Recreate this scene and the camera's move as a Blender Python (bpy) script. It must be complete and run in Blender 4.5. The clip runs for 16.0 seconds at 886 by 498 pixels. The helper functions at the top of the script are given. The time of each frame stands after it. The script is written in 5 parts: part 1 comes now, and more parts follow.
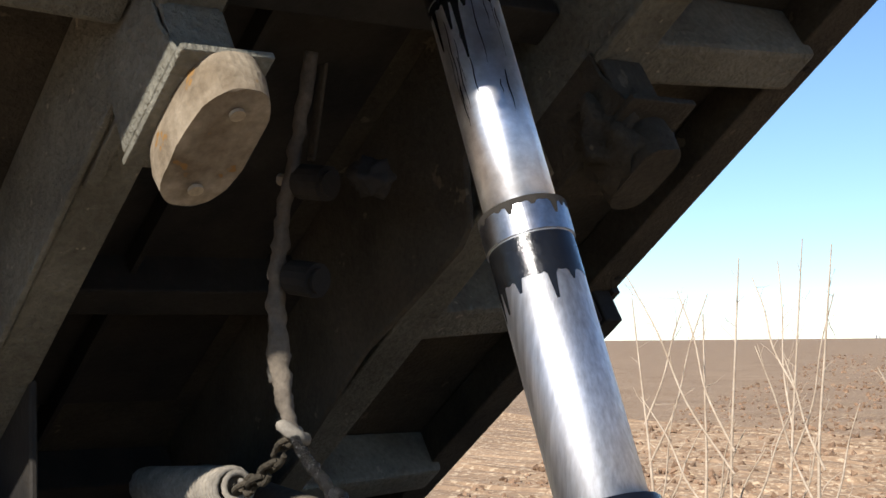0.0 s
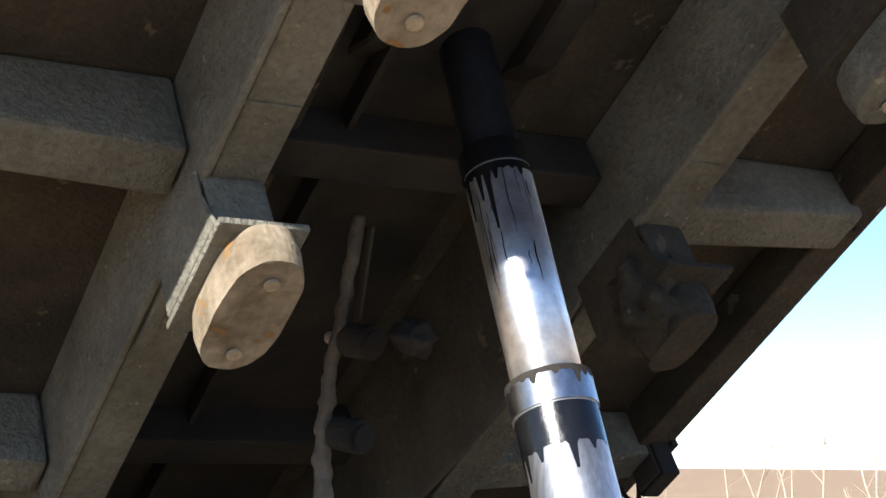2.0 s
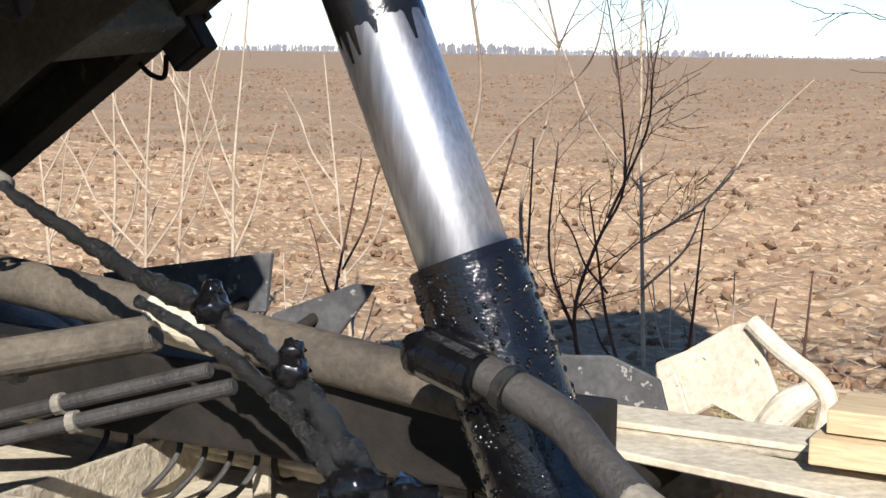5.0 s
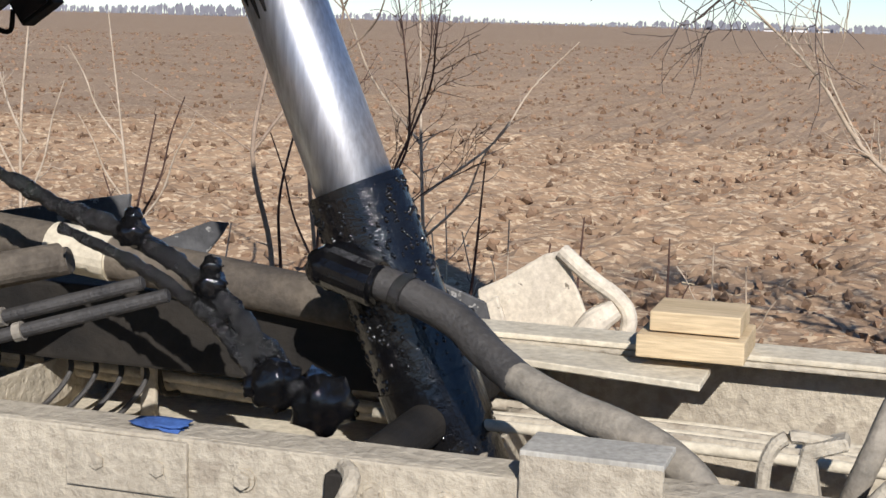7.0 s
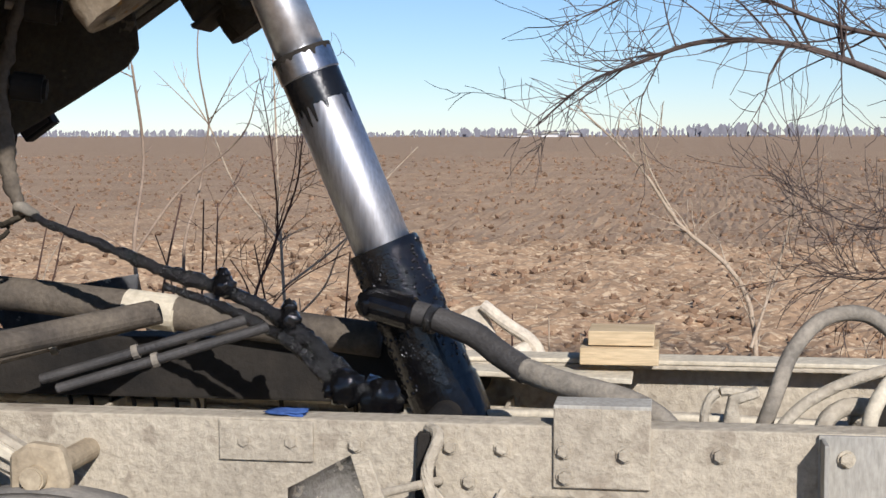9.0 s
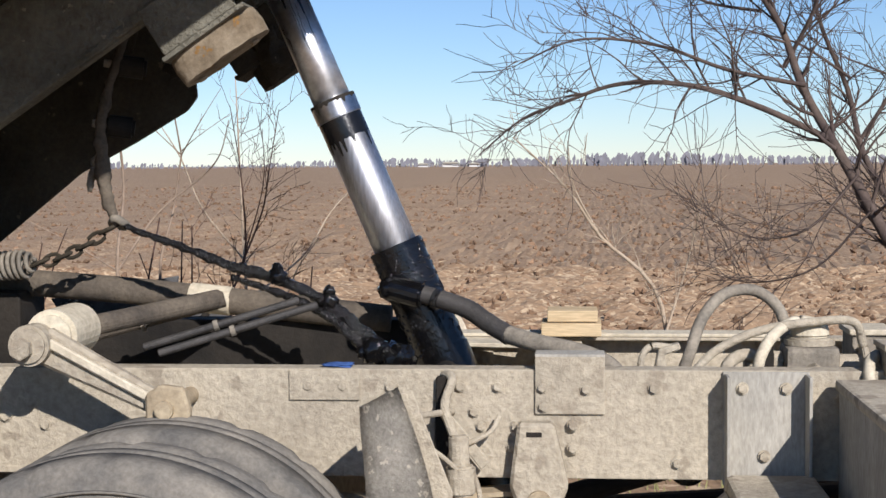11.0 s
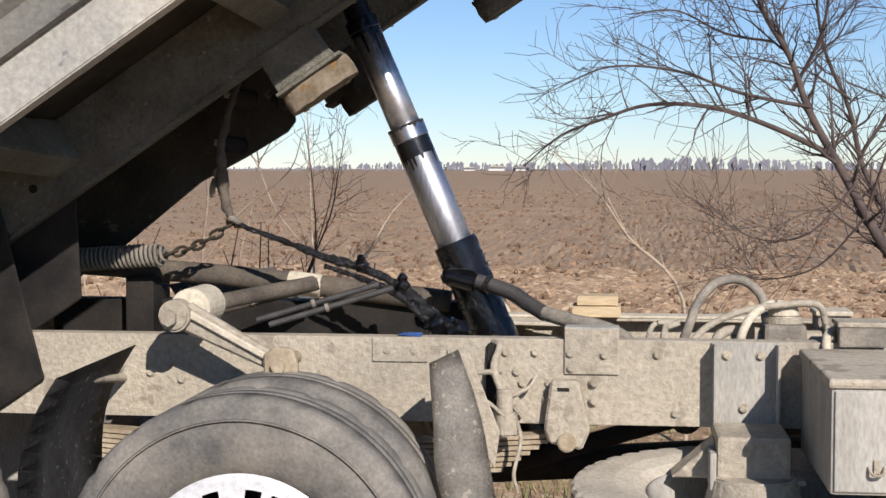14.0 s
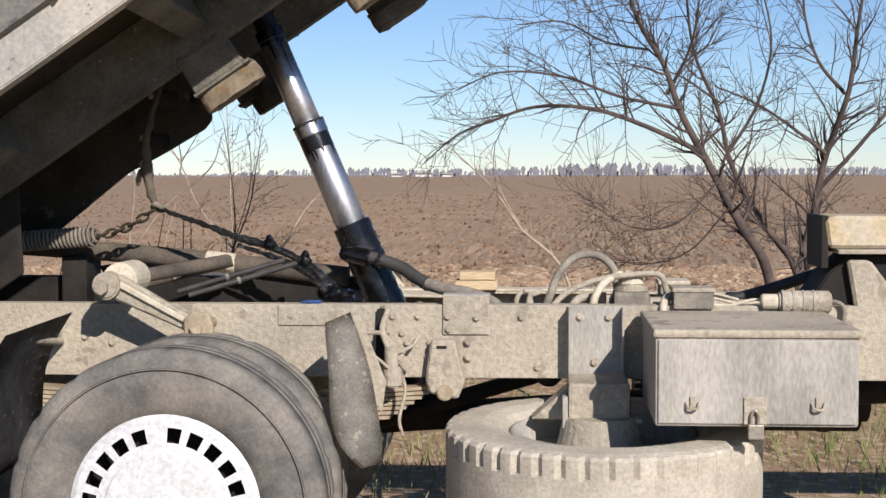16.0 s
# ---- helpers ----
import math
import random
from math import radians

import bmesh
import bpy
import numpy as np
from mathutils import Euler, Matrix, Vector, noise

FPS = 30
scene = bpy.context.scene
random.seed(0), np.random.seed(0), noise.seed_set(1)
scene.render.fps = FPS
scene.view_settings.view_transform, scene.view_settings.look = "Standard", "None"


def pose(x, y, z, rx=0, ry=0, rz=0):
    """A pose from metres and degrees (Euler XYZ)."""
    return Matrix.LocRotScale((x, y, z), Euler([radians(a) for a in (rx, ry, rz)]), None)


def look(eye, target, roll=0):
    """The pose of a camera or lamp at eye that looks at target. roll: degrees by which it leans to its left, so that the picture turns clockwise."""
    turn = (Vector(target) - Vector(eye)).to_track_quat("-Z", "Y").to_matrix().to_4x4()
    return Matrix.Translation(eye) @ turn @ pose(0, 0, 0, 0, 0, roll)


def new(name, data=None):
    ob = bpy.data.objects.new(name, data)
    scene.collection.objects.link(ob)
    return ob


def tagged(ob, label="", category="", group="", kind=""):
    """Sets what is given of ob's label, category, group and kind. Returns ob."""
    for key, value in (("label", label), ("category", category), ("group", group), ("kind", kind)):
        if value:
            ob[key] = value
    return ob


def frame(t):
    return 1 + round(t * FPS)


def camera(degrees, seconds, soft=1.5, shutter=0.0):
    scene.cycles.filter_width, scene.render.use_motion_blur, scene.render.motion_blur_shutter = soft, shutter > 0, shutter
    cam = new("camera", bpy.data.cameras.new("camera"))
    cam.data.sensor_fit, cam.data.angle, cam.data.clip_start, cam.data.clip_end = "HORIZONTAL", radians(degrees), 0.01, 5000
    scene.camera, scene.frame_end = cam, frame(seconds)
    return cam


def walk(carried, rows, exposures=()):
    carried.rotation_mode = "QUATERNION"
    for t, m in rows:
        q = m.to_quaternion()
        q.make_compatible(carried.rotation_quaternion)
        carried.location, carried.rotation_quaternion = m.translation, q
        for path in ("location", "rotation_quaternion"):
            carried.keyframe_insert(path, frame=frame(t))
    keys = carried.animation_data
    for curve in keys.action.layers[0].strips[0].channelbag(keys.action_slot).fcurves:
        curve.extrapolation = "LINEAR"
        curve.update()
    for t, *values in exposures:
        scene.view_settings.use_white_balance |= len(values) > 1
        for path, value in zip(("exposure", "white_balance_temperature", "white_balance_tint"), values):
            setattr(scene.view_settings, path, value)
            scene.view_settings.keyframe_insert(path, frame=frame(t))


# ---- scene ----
cam = camera(33.0, 16.0)
EXPO = [(0, 0.65, 6400, 12), (0.6, 0.85, 6400, 12), (1.2, 1.3, 6300, 11), (3.4, 1.4, 6250, 10), (4.0, 1.12, 6250, 10), (4.5, 0.86, 6300, 10), (5.0, 0.66, 6350, 12), (5.6, 0.5, 6350, 12), (7.5, 0.22, 6150, 14), (11.0, 0.16, 6250, 15), (16.0, 0.16, 6350, 16)]
PATH = [
    (0, (1.337, -0.791, 1.558), (-0.316, 0.328, 1.681), -0.5),
    (0.5, (1.337, -0.773, 1.579), (-0.318, 0.326, 1.817), -1.3),
    (1, (1.393, -0.765, 1.638), (-0.279, 0.286, 1.953), -0.2),
    (1.5, (1.450, -0.751, 1.628), (-0.245, 0.249, 1.987), 0.0),
    (2, (1.456, -0.733, 1.615), (-0.260, 0.254, 1.901), 0.5),
    (2.5, (1.236, -0.722, 1.550), (-0.396, 0.359, 1.962), -1.3),
    (3, (0.983, -0.791, 1.506), (-0.444, 0.532, 1.966), -4.3),
    (3.5, (0.998, -0.931, 1.600), (-0.332, 0.547, 1.819), 0.6),
    (4, (0.834, -0.932, 1.581), (-0.396, 0.644, 1.619), -0.2),
    (4.5, (0.691, -1.017, 1.621), (-0.393, 0.656, 1.468), 1.7),
    (5, (0.705, -1.212, 1.597), (-0.217, 0.544, 1.336), 0.8),
    (5.2, (0.644, -1.153, 1.574), (-0.200, 0.635, 1.272), 3.4),
    (7.5, (0.658, -1.806, 1.588), (0.139, 0.105, 1.307), 0.6),
    (8, (0.590, -2.019, 1.575), (0.164, -0.077, 1.362), 0.7),
    (10.3, (0.349, -3.223, 1.564), (0.140, -1.239, 1.425), -0.7),
    (10.5, (0.341, -3.323, 1.570), (0.149, -1.337, 1.431), -0.5),
    (11, (0.337, -3.532, 1.558), (0.163, -1.543, 1.445), -0.4),
    (11.5, (0.333, -3.689, 1.569), (0.152, -1.699, 1.482), -0.3),
    (12, (0.337, -3.829, 1.574), (0.132, -1.841, 1.497), -0.1),
    (12.5, (0.346, -3.973, 1.574), (0.116, -1.989, 1.476), -0.1),
    (13, (0.362, -4.148, 1.561), (0.108, -2.167, 1.460), -0.2),
    (13.5, (0.377, -4.330, 1.584), (0.118, -2.350, 1.474), -0.2),
    (14, (0.408, -4.531, 1.589), (0.174, -2.548, 1.481), -0.0),
    (14.5, (0.475, -4.741, 1.580), (0.271, -2.754, 1.476), -0.0),
    (15, (0.528, -4.950, 1.564), (0.358, -2.960, 1.466), 0.1),
    (15.5, (0.573, -5.129, 1.554), (0.425, -3.138, 1.453), 0.1),
    (16, (0.611, -5.280, 1.533), (0.473, -3.287, 1.433), -0.1),
]
walk(cam, [(t, look(eye, target, roll)) for t, eye, target, roll in PATH], EXPO)

# ---- world and sun ----
world = bpy.data.worlds.new("sky")
scene.world = world
world.use_nodes = True
wt = world.node_tree
sky = wt.nodes.new("ShaderNodeTexSky")
sky.sky_type, sky.sun_disc = "NISHITA", False
sky.sun_elevation, sky.sun_rotation = radians(31), radians(153)
sky.dust_density, sky.ozone_density, sky.air_density = 0.0, 5.4, 0.85
wt.links.new(sky.outputs[0], wt.nodes["Background"].inputs[0])
wt.nodes["Background"].inputs[1].default_value = 0.092
sun = new("sun", bpy.data.lights.new("sun", "SUN"))
sun.data.energy, sun.data.angle, sun.data.color = 5.0, radians(0.5), (1.0, 0.95, 0.87)
sun.matrix_world = look((0.50, -1.0, 0.68), (0, 0, 0))


# ---- materials ----
def surf(name, a, b, rough=0.85, metal=0.0, big=3.0, fine=60.0, bump=0.3, speck=None, island=0.0, coat=0.0, rough_b=None, stretch=None, depth=0.004):
    """Two colours mixed by large patches and fine grain, relief from the grain, optional specks of a third colour."""
    m = bpy.data.materials.new(name)
    m.use_nodes = True
    t = m.node_tree
    p = t.nodes["Principled BSDF"]
    geo = t.nodes.new("ShaderNodeNewGeometry")
    src = geo.outputs["Position"]
    if stretch:
        mp = t.nodes.new("ShaderNodeMapping")
        mp.inputs["Scale"].default_value = stretch
        t.links.new(src, mp.inputs[0])
        src = mp.outputs[0]

    def nz(scale, detail):
        n = t.nodes.new("ShaderNodeTexNoise")
        n.inputs["Scale"].default_value, n.inputs["Detail"].default_value = scale, detail
        n.inputs["Roughness"].default_value = 0.62
        t.links.new(src, n.inputs["Vector"])
        return n.outputs["Fac"]

    def ramp(fac, lo, hi):
        r = t.nodes.new("ShaderNodeMapRange")
        r.inputs[1].default_value, r.inputs[2].default_value = lo, hi
        t.links.new(fac, r.inputs[0])
        return r.outputs[0]

    def mix(fac, ca, cb, kind="MIX"):
        x = t.nodes.new("ShaderNodeMix")
        x.data_type, x.blend_type = "RGBA", kind
        for k, v in ((0, fac), (6, ca), (7, cb)):
            if isinstance(v, (int, float)):
                x.inputs[k].default_value = v
            elif isinstance(v, tuple):
                x.inputs[k].default_value = (*v, 1)
            else:
                t.links.new(v, x.inputs[k])
        return x.outputs[2]

    n1, n2 = nz(big, 7), nz(fine, 5)
    col = mix(ramp(n1, 0.36, 0.64), a, b)
    col = mix(0.75, col, mix(ramp(n2, 0.3, 0.7), (0.69, 0.68, 0.67), (1.2, 1.2, 1.2)), "MULTIPLY")
    if speck:
        scale, thresh, sc = speck
        col = mix(ramp(nz(scale, 3), thresh, thresh + 0.03), col, sc)
    if island:
        oi = t.nodes.new("ShaderNodeObjectInfo")
        rr = t.nodes.new("ShaderNodeMath")
        rr.operation = "ADD"
        t.links.new(oi.outputs["Random"], rr.inputs[0])
        t.links.new(geo.outputs["Random Per Island"], rr.inputs[1])
        col = mix(ramp(rr.outputs[0], 0.3, 1.7), mix(1.0, col, (1 - island,) * 3, "MULTIPLY"), mix(1.0, col, (1 + island,) * 3, "MULTIPLY"))
    t.links.new(col, p.inputs["Base Color"])
    rb = rough if rough_b is None else rough_b
    r = t.nodes.new("ShaderNodeMapRange")
    r.inputs[1].default_value, r.inputs[2].default_value = 0.35, 0.65
    r.inputs[3].default_value, r.inputs[4].default_value = rough, rb
    t.links.new(n1, r.inputs[0])
    t.links.new(r.outputs[0], p.inputs["Roughness"])
    p.inputs["Metallic"].default_value = metal
    p.inputs["Specular IOR Level"].default_value = 0.18 if rough > 0.65 else 0.5
    p.inputs["Coat Weight"].default_value = coat
    if bump:
        bp = t.nodes.new("ShaderNodeBump")
        bp.inputs["Strength"].default_value, bp.inputs["Distance"].default_value = bump, depth
        t.links.new(n2, bp.inputs["Height"])
        t.links.new(bp.outputs[0], p.inputs["Normal"])
    return m


DUST = surf("dusty_chassis_paint", (0.50, 0.44, 0.335), (0.37, 0.325, 0.25), 0.9, 0, 2.2, 52, 0.8, speck=(7, 0.60, (0.31, 0.265, 0.20)), depth=0.009)
DUST_GREY = surf("dusty_grey_paint", (0.45, 0.425, 0.365), (0.31, 0.295, 0.255), 0.85, 0, 4, 70, 0.4, stretch=(1.6, 1.6, 0.5))
# Pale tan of dried mud, also used to paint sunlight on the tube.
PALE = surf("pale_mud_and_sunlight", (0.62, 0.56, 0.43), (0.50, 0.44, 0.33), 0.95, 0, 9, 60, 0.6)
# Underbody grime, its colour lowered further to hold the shade below the bed.
UNDER = surf("grimy_shaded_underbody", (0.07, 0.058, 0.041), (0.033, 0.028, 0.020), 0.8, 0, 4, 90, 0.8, speck=(14, 0.66, (0.11, 0.09, 0.062)), depth=0.008)
# Near-black for greasy steel, and for shade painted into openings and cavities.
UNDER_DARK = surf("greasy_steel_and_shade", (0.035, 0.03, 0.024), (0.014, 0.013, 0.012), 0.75, 0, 5, 80, 0.5)
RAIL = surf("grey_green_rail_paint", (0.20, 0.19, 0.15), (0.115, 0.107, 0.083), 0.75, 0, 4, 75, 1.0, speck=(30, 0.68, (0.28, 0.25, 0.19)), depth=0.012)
SIDE = surf("dusty_bed_side_paint", (0.47, 0.44, 0.37), (0.33, 0.325, 0.29), 0.8, 0, 3, 60, 0.3, speck=(11, 0.66, (0.22, 0.21, 0.2)))
RUBBER = surf("dusty_tyre_rubber", (0.25, 0.228, 0.19), (0.12, 0.115, 0.105), 0.9, 0, 6, 90, 0.3)
RUBBER_CLEAN = surf("worn_tyre_rubber", (0.085, 0.085, 0.09), (0.14, 0.137, 0.13), 0.75, 0, 5, 60, 0.3)
RUBBER_DUST = surf("caked_tyre_rubber", (0.55, 0.50, 0.40), (0.42, 0.375, 0.295), 0.95, 0, 6, 80, 0.6)
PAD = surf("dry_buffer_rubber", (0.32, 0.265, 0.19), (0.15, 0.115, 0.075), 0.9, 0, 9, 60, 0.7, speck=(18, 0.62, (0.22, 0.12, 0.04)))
CHROME = surf("polished_chrome", (0.90, 0.91, 0.93), (0.84, 0.85, 0.87), 0.36, 1.0, 6, 40, 0.02, rough_b=0.44)
SATIN_CHROME = surf("satin_chrome", (0.78, 0.79, 0.82), (0.74, 0.75, 0.78), 0.5, 1.0, 5, 150, 0.03, rough_b=0.56, stretch=(1, 1, 0.1))
SATIN = surf("brushed_steel", (0.62, 0.63, 0.65), (0.5, 0.5, 0.52), 0.28, 1.0, 8, 90, 0.05, rough_b=0.42)
OIL = surf("wet_black_oil", (0.004, 0.004, 0.005), (0.008, 0.008, 0.008), 0.10, 0, 10, 90, 0.25, rough_b=0.22)
GREASE = surf("black_grease", (0.004, 0.004, 0.005), (0.007, 0.007, 0.007), 0.07, 0, 22, 60, 0.5, rough_b=0.16, depth=0.004)
GREASE_DRY = surf("dried_black_grease", (0.010, 0.009, 0.008), (0.005, 0.005, 0.005), 0.16, 0, 22, 130, 1.0, rough_b=0.32, depth=0.008)
for g_ in (GREASE, GREASE_DRY):
    g_.node_tree.nodes["Principled BSDF"].inputs["Specular IOR Level"].default_value = 0.55
# Pipe grime, kept dark to carry shade in its colour.
PIPE_DARK = surf("grimy_shaded_pipe", (0.15, 0.125, 0.095), (0.07, 0.06, 0.05), 0.85, 0, 8, 90, 0.6)
FLAP = surf("cracked_grey_rubber", (0.46, 0.43, 0.37), (0.30, 0.28, 0.24), 0.95, 0, 14, 110, 0.9, speck=(40, 0.62, (0.62, 0.57, 0.47)))
TUBE3 = surf("oil_stained_steel", (0.045, 0.05, 0.06), (0.02, 0.021, 0.024), 0.3, 0.6, 6, 60, 0.1)
HOSE = surf("dusty_rubber_hose", (0.30, 0.265, 0.21), (0.16, 0.145, 0.12), 0.9, 0, 12, 100, 0.5)
HOSE_BLACK = surf("oily_rubber_hose", (0.06, 0.055, 0.05), (0.03, 0.028, 0.026), 0.6, 0, 16, 120, 0.6)
WHITE = surf("white_enamel", (0.68, 0.68, 0.665), (0.60, 0.595, 0.58), 0.35, 0, 4, 60, 0.05)
WOOD = surf("weathered_pine", (0.60, 0.47, 0.29), (0.48, 0.36, 0.21), 0.85, 0, 6, 70, 0.3, stretch=(0.25, 3, 3))
LEAF = surf("dusty_spring_steel", (0.46, 0.38, 0.26), (0.30, 0.24, 0.16), 0.9, 0, 9, 70, 0.4)
FENDER = surf("sun_bleached_fender", (0.64, 0.57, 0.45), (0.52, 0.46, 0.37), 0.9, 0, 12, 70, 0.4, speck=(60, 0.68, (0.2, 0.17, 0.13)))
SHEET = surf("dark_scuffed_sheet", (0.12, 0.12, 0.12), (0.06, 0.06, 0.062), 0.7, 0, 8, 60, 0.3, speck=(35, 0.64, (0.3, 0.29, 0.27)))
BRASS = surf("dull_padlock_steel", (0.42, 0.38, 0.3), (0.3, 0.27, 0.22), 0.5, 0.6, 20, 90, 0.2)
RED = surf("grimy_lamp_lens", (0.07, 0.05, 0.04), (0.04, 0.03, 0.028), 0.5, 0, 20, 60, 0.1)
SOIL = surf("ploughed_soil", (0.355, 0.243, 0.150), (0.262, 0.174, 0.105), 0.95, 0, 0.35, 13, 0.5, speck=(15.0, 0.555, (0.46, 0.345, 0.225)), depth=0.03, stretch=(0.8, 1.2, 1.0))
CLOD = surf("soil_clods", (0.31, 0.197, 0.122), (0.22, 0.137, 0.082), 0.95, 0, 3, 40, 0.6, island=0.35)
STRAW = surf("dry_straw", (0.55, 0.43, 0.27), (0.42, 0.32, 0.19), 0.9, 0, 3, 60, 0.1, island=0.3)
GRASS = surf("dry_and_green_grass", (0.30, 0.27, 0.13), (0.12, 0.16, 0.045), 0.9, 0, 1.6, 30, 0.1, island=0.35)
BARK_PALE = surf("pale_sapling_bark", (0.50, 0.41, 0.31), (0.36, 0.28, 0.20), 0.9, 0, 9, 90, 0.3)
BARK_TAN = surf("tan_sapling_bark", (0.34, 0.26, 0.19), (0.23, 0.17, 0.125), 0.9, 0, 9, 90, 0.3)
BARK_DARK = surf("dark_shrub_bark", (0.095, 0.055, 0.042), (0.06, 0.036, 0.03), 0.85, 0, 9, 90, 0.3)
BARK = surf("grey_brown_bark", (0.13, 0.098, 0.08), (0.075, 0.057, 0.052), 0.9, 0, 9, 60, 0.5)
# Distance haze is put into the far trees' blue-grey base colour.
TREELINE_HAZED = surf("hazed_bare_woods", (0.24, 0.24, 0.265), (0.19, 0.19, 0.215), 1.0, 0, 0.02, 0.2, 0)


# ---- helpers for things ----
BASE = {}


def finish(name, bm, mtl, smooth=False):
    me = bpy.data.meshes.new(name)
    if smooth:
        for f in bm.faces:
            f.smooth = True
    bm.to_mesh(me)
    bm.free()
    me.materials.append(mtl)
    return me


def thing(name, label, category, at=(0, 0, 0), group="", turn=None):
    ob = new(name)
    ob.empty_display_size = 0.05
    ob.matrix_world = turn if turn else Matrix.Translation(at)
    BASE[ob.name] = Vector((0, 0, 0)) if turn else Vector(at)
    return tagged(ob, label, category, group)


def part(name, bm, mtl, parent, label="", smooth=False):
    base = BASE[parent.name]
    bm.transform(Matrix.Translation(-base))
    ob = new(name, finish(name, bm, mtl, smooth))
    ob.parent = parent
    BASE[ob.name] = base
    return tagged(ob, label)


def single(name, bm, mtl, label="", category="", group="", kind="", smooth=False):
    ob = new(name, finish(name, bm, mtl, smooth))
    BASE[ob.name] = Vector((0, 0, 0))
    return tagged(ob, label, category, group, kind)


def bx(x0, x1, y0, y1, z0, z1, bev=0.004, m=None):
    bm = bmesh.new()
    bmesh.ops.create_cube(bm, size=1)
    for v in bm.verts:
        v.co = ((x0 + x1) / 2 + v.co.x * (x1 - x0), (y0 + y1) / 2 + v.co.y * (y1 - y0), (z0 + z1) / 2 + v.co.z * (z1 - z0))
    if bev:
        bmesh.ops.bevel(bm, geom=bm.edges[:], offset=bev, segments=2, affect="EDGES", profile=0.6)
    if m:
        bm.transform(m)
    return bm


def prism(poly, y0, y1, bev=0.003, axis="y"):
    """A plate with the outline poly in x and z, from y0 to y1 (or in x and y, from z0 to z1)."""
    bm = bmesh.new()
    mk = (lambda a, b, c: (a, c, b)) if axis == "y" else (lambda a, b, c: (a, b, c))
    lo = [bm.verts.new(mk(a, b, y0)) for a, b in poly]
    hi = [bm.verts.new(mk(a, b, y1)) for a, b in poly]
    bm.faces.new(lo)
    bm.faces.new(hi[::-1])
    for i in range(len(poly)):
        j = (i + 1) % len(poly)
        bm.faces.new((lo[i], hi[i], hi[j], lo[j]))
    bmesh.ops.recalc_face_normals(bm, faces=bm.faces[:])
    if bev:
        bmesh.ops.bevel(bm, geom=bm.edges[:], offset=bev, segments=1, affect="EDGES")
    return bm


def smooth_path(pts, n=8):
    """Catmull-Rom through the points."""
    p = [Vector(q) for q in pts]
    p = [p[0] * 2 - p[1]] + p + [p[-1] * 2 - p[-2]]
    out = []
    for i in range(1, len(p) - 2):
        for k in range(n):
            t = k / n
            a, b, c, d = p[i - 1], p[i], p[i + 1], p[i + 2]
            out.append(0.5 * (2 * b + (c - a) * t + (2 * a - 5 * b + 4 * c - d) * t * t + (3 * b - a - 3 * c + d) * t ** 3))
    out.append(p[-2])
    return out


def tube(pts, r, seg=10, lump=0.0, n=8, bm=None, smooth=True):
    """A round tube through points; r may be a list; lump roughens it."""
    bm = bm or bmesh.new()
    path = smooth_path(pts, n) if smooth and len(pts) > 2 else [Vector(q) for q in pts]
    rs = r if isinstance(r, (list, tuple)) else [r]
    rings = []
    up = Vector((0, 0, 1))
    for i, q in enumerate(path):
        d = (path[min(i + 1, len(path) - 1)] - path[max(i - 1, 0)]).normalized()
        if abs(d.dot(up)) > 0.95:
            up = Vector((1, 0, 0)) if abs(d.x) < 0.9 else Vector((0, 1, 0))
        s = d.cross(up).normalized()
        u = s.cross(d).normalized()
        f = i / max(1, len(path) - 1) * (len(rs) - 1)
        k = min(int(f), len(rs) - 2) if len(rs) > 1 else 0
        rad = rs[0] if len(rs) == 1 else rs[k] + (rs[k + 1] - rs[k]) * (f - k)
        ring = []
        for j in range(seg):
            a = 2 * math.pi * j / seg
            dirn = s * math.cos(a) + u * math.sin(a)
            rr = rad
            if lump:
                rr *= 1 + lump * noise.noise((q + dirn * rad) * 38) + 0.6 * lump * noise.noise((q + dirn * rad) * 95)
            ring.append(bm.verts.new(q + dirn * rr))
        rings.append(ring)
    for a, b in zip(rings, rings[1:]):
        for j in range(seg):
            bm.faces.new((a[j], a[(j + 1) % seg], b[(j + 1) % seg], b[j]))
    bm.faces.new(rings[0][::-1])
    bm.faces.new(rings[-1])
    return bm


def lathe(prof, seg=48, wob=None):
    """A closed ring of points (radius, height) turned about z."""
    bm = bmesh.new()
    rings = []
    for i in range(seg):
        a = 2 * math.pi * i / seg
        ring = []
        for k, (r, h) in enumerate(prof):
            rr = r + (wob(i, k) if wob else 0)
            ring.append(bm.verts.new((rr * math.cos(a), rr * math.sin(a), h)))
        rings.append(ring)
    for i in range(seg):
        a, b = rings[i], rings[(i + 1) % seg]
        for k in range(len(prof)):
            l = (k + 1) % len(prof)
            bm.faces.new((a[k], b[k], b[l], a[l]))
    bmesh.ops.recalc_face_normals(bm, faces=bm.faces[:])
    return bm


def rod(a, b, r, seg=16, r2=None, bev=0.0):
    a, b = Vector(a), Vector(b)
    bm = bmesh.new()
    bmesh.ops.create_cone(bm, cap_ends=True, segments=seg, radius1=r, radius2=r if r2 is None else r2, depth=(b - a).length)
    if bev:
        bmesh.ops.bevel(bm, geom=[e for e in bm.edges if len(e.link_faces) == 2 and e.calc_face_angle() > 0.9], offset=bev, segments=2, affect="EDGES")
    bm.transform(Matrix.Translation((a + b) / 2) @ (b - a).to_track_quat("Z", "Y").to_matrix().to_4x4())
    return bm


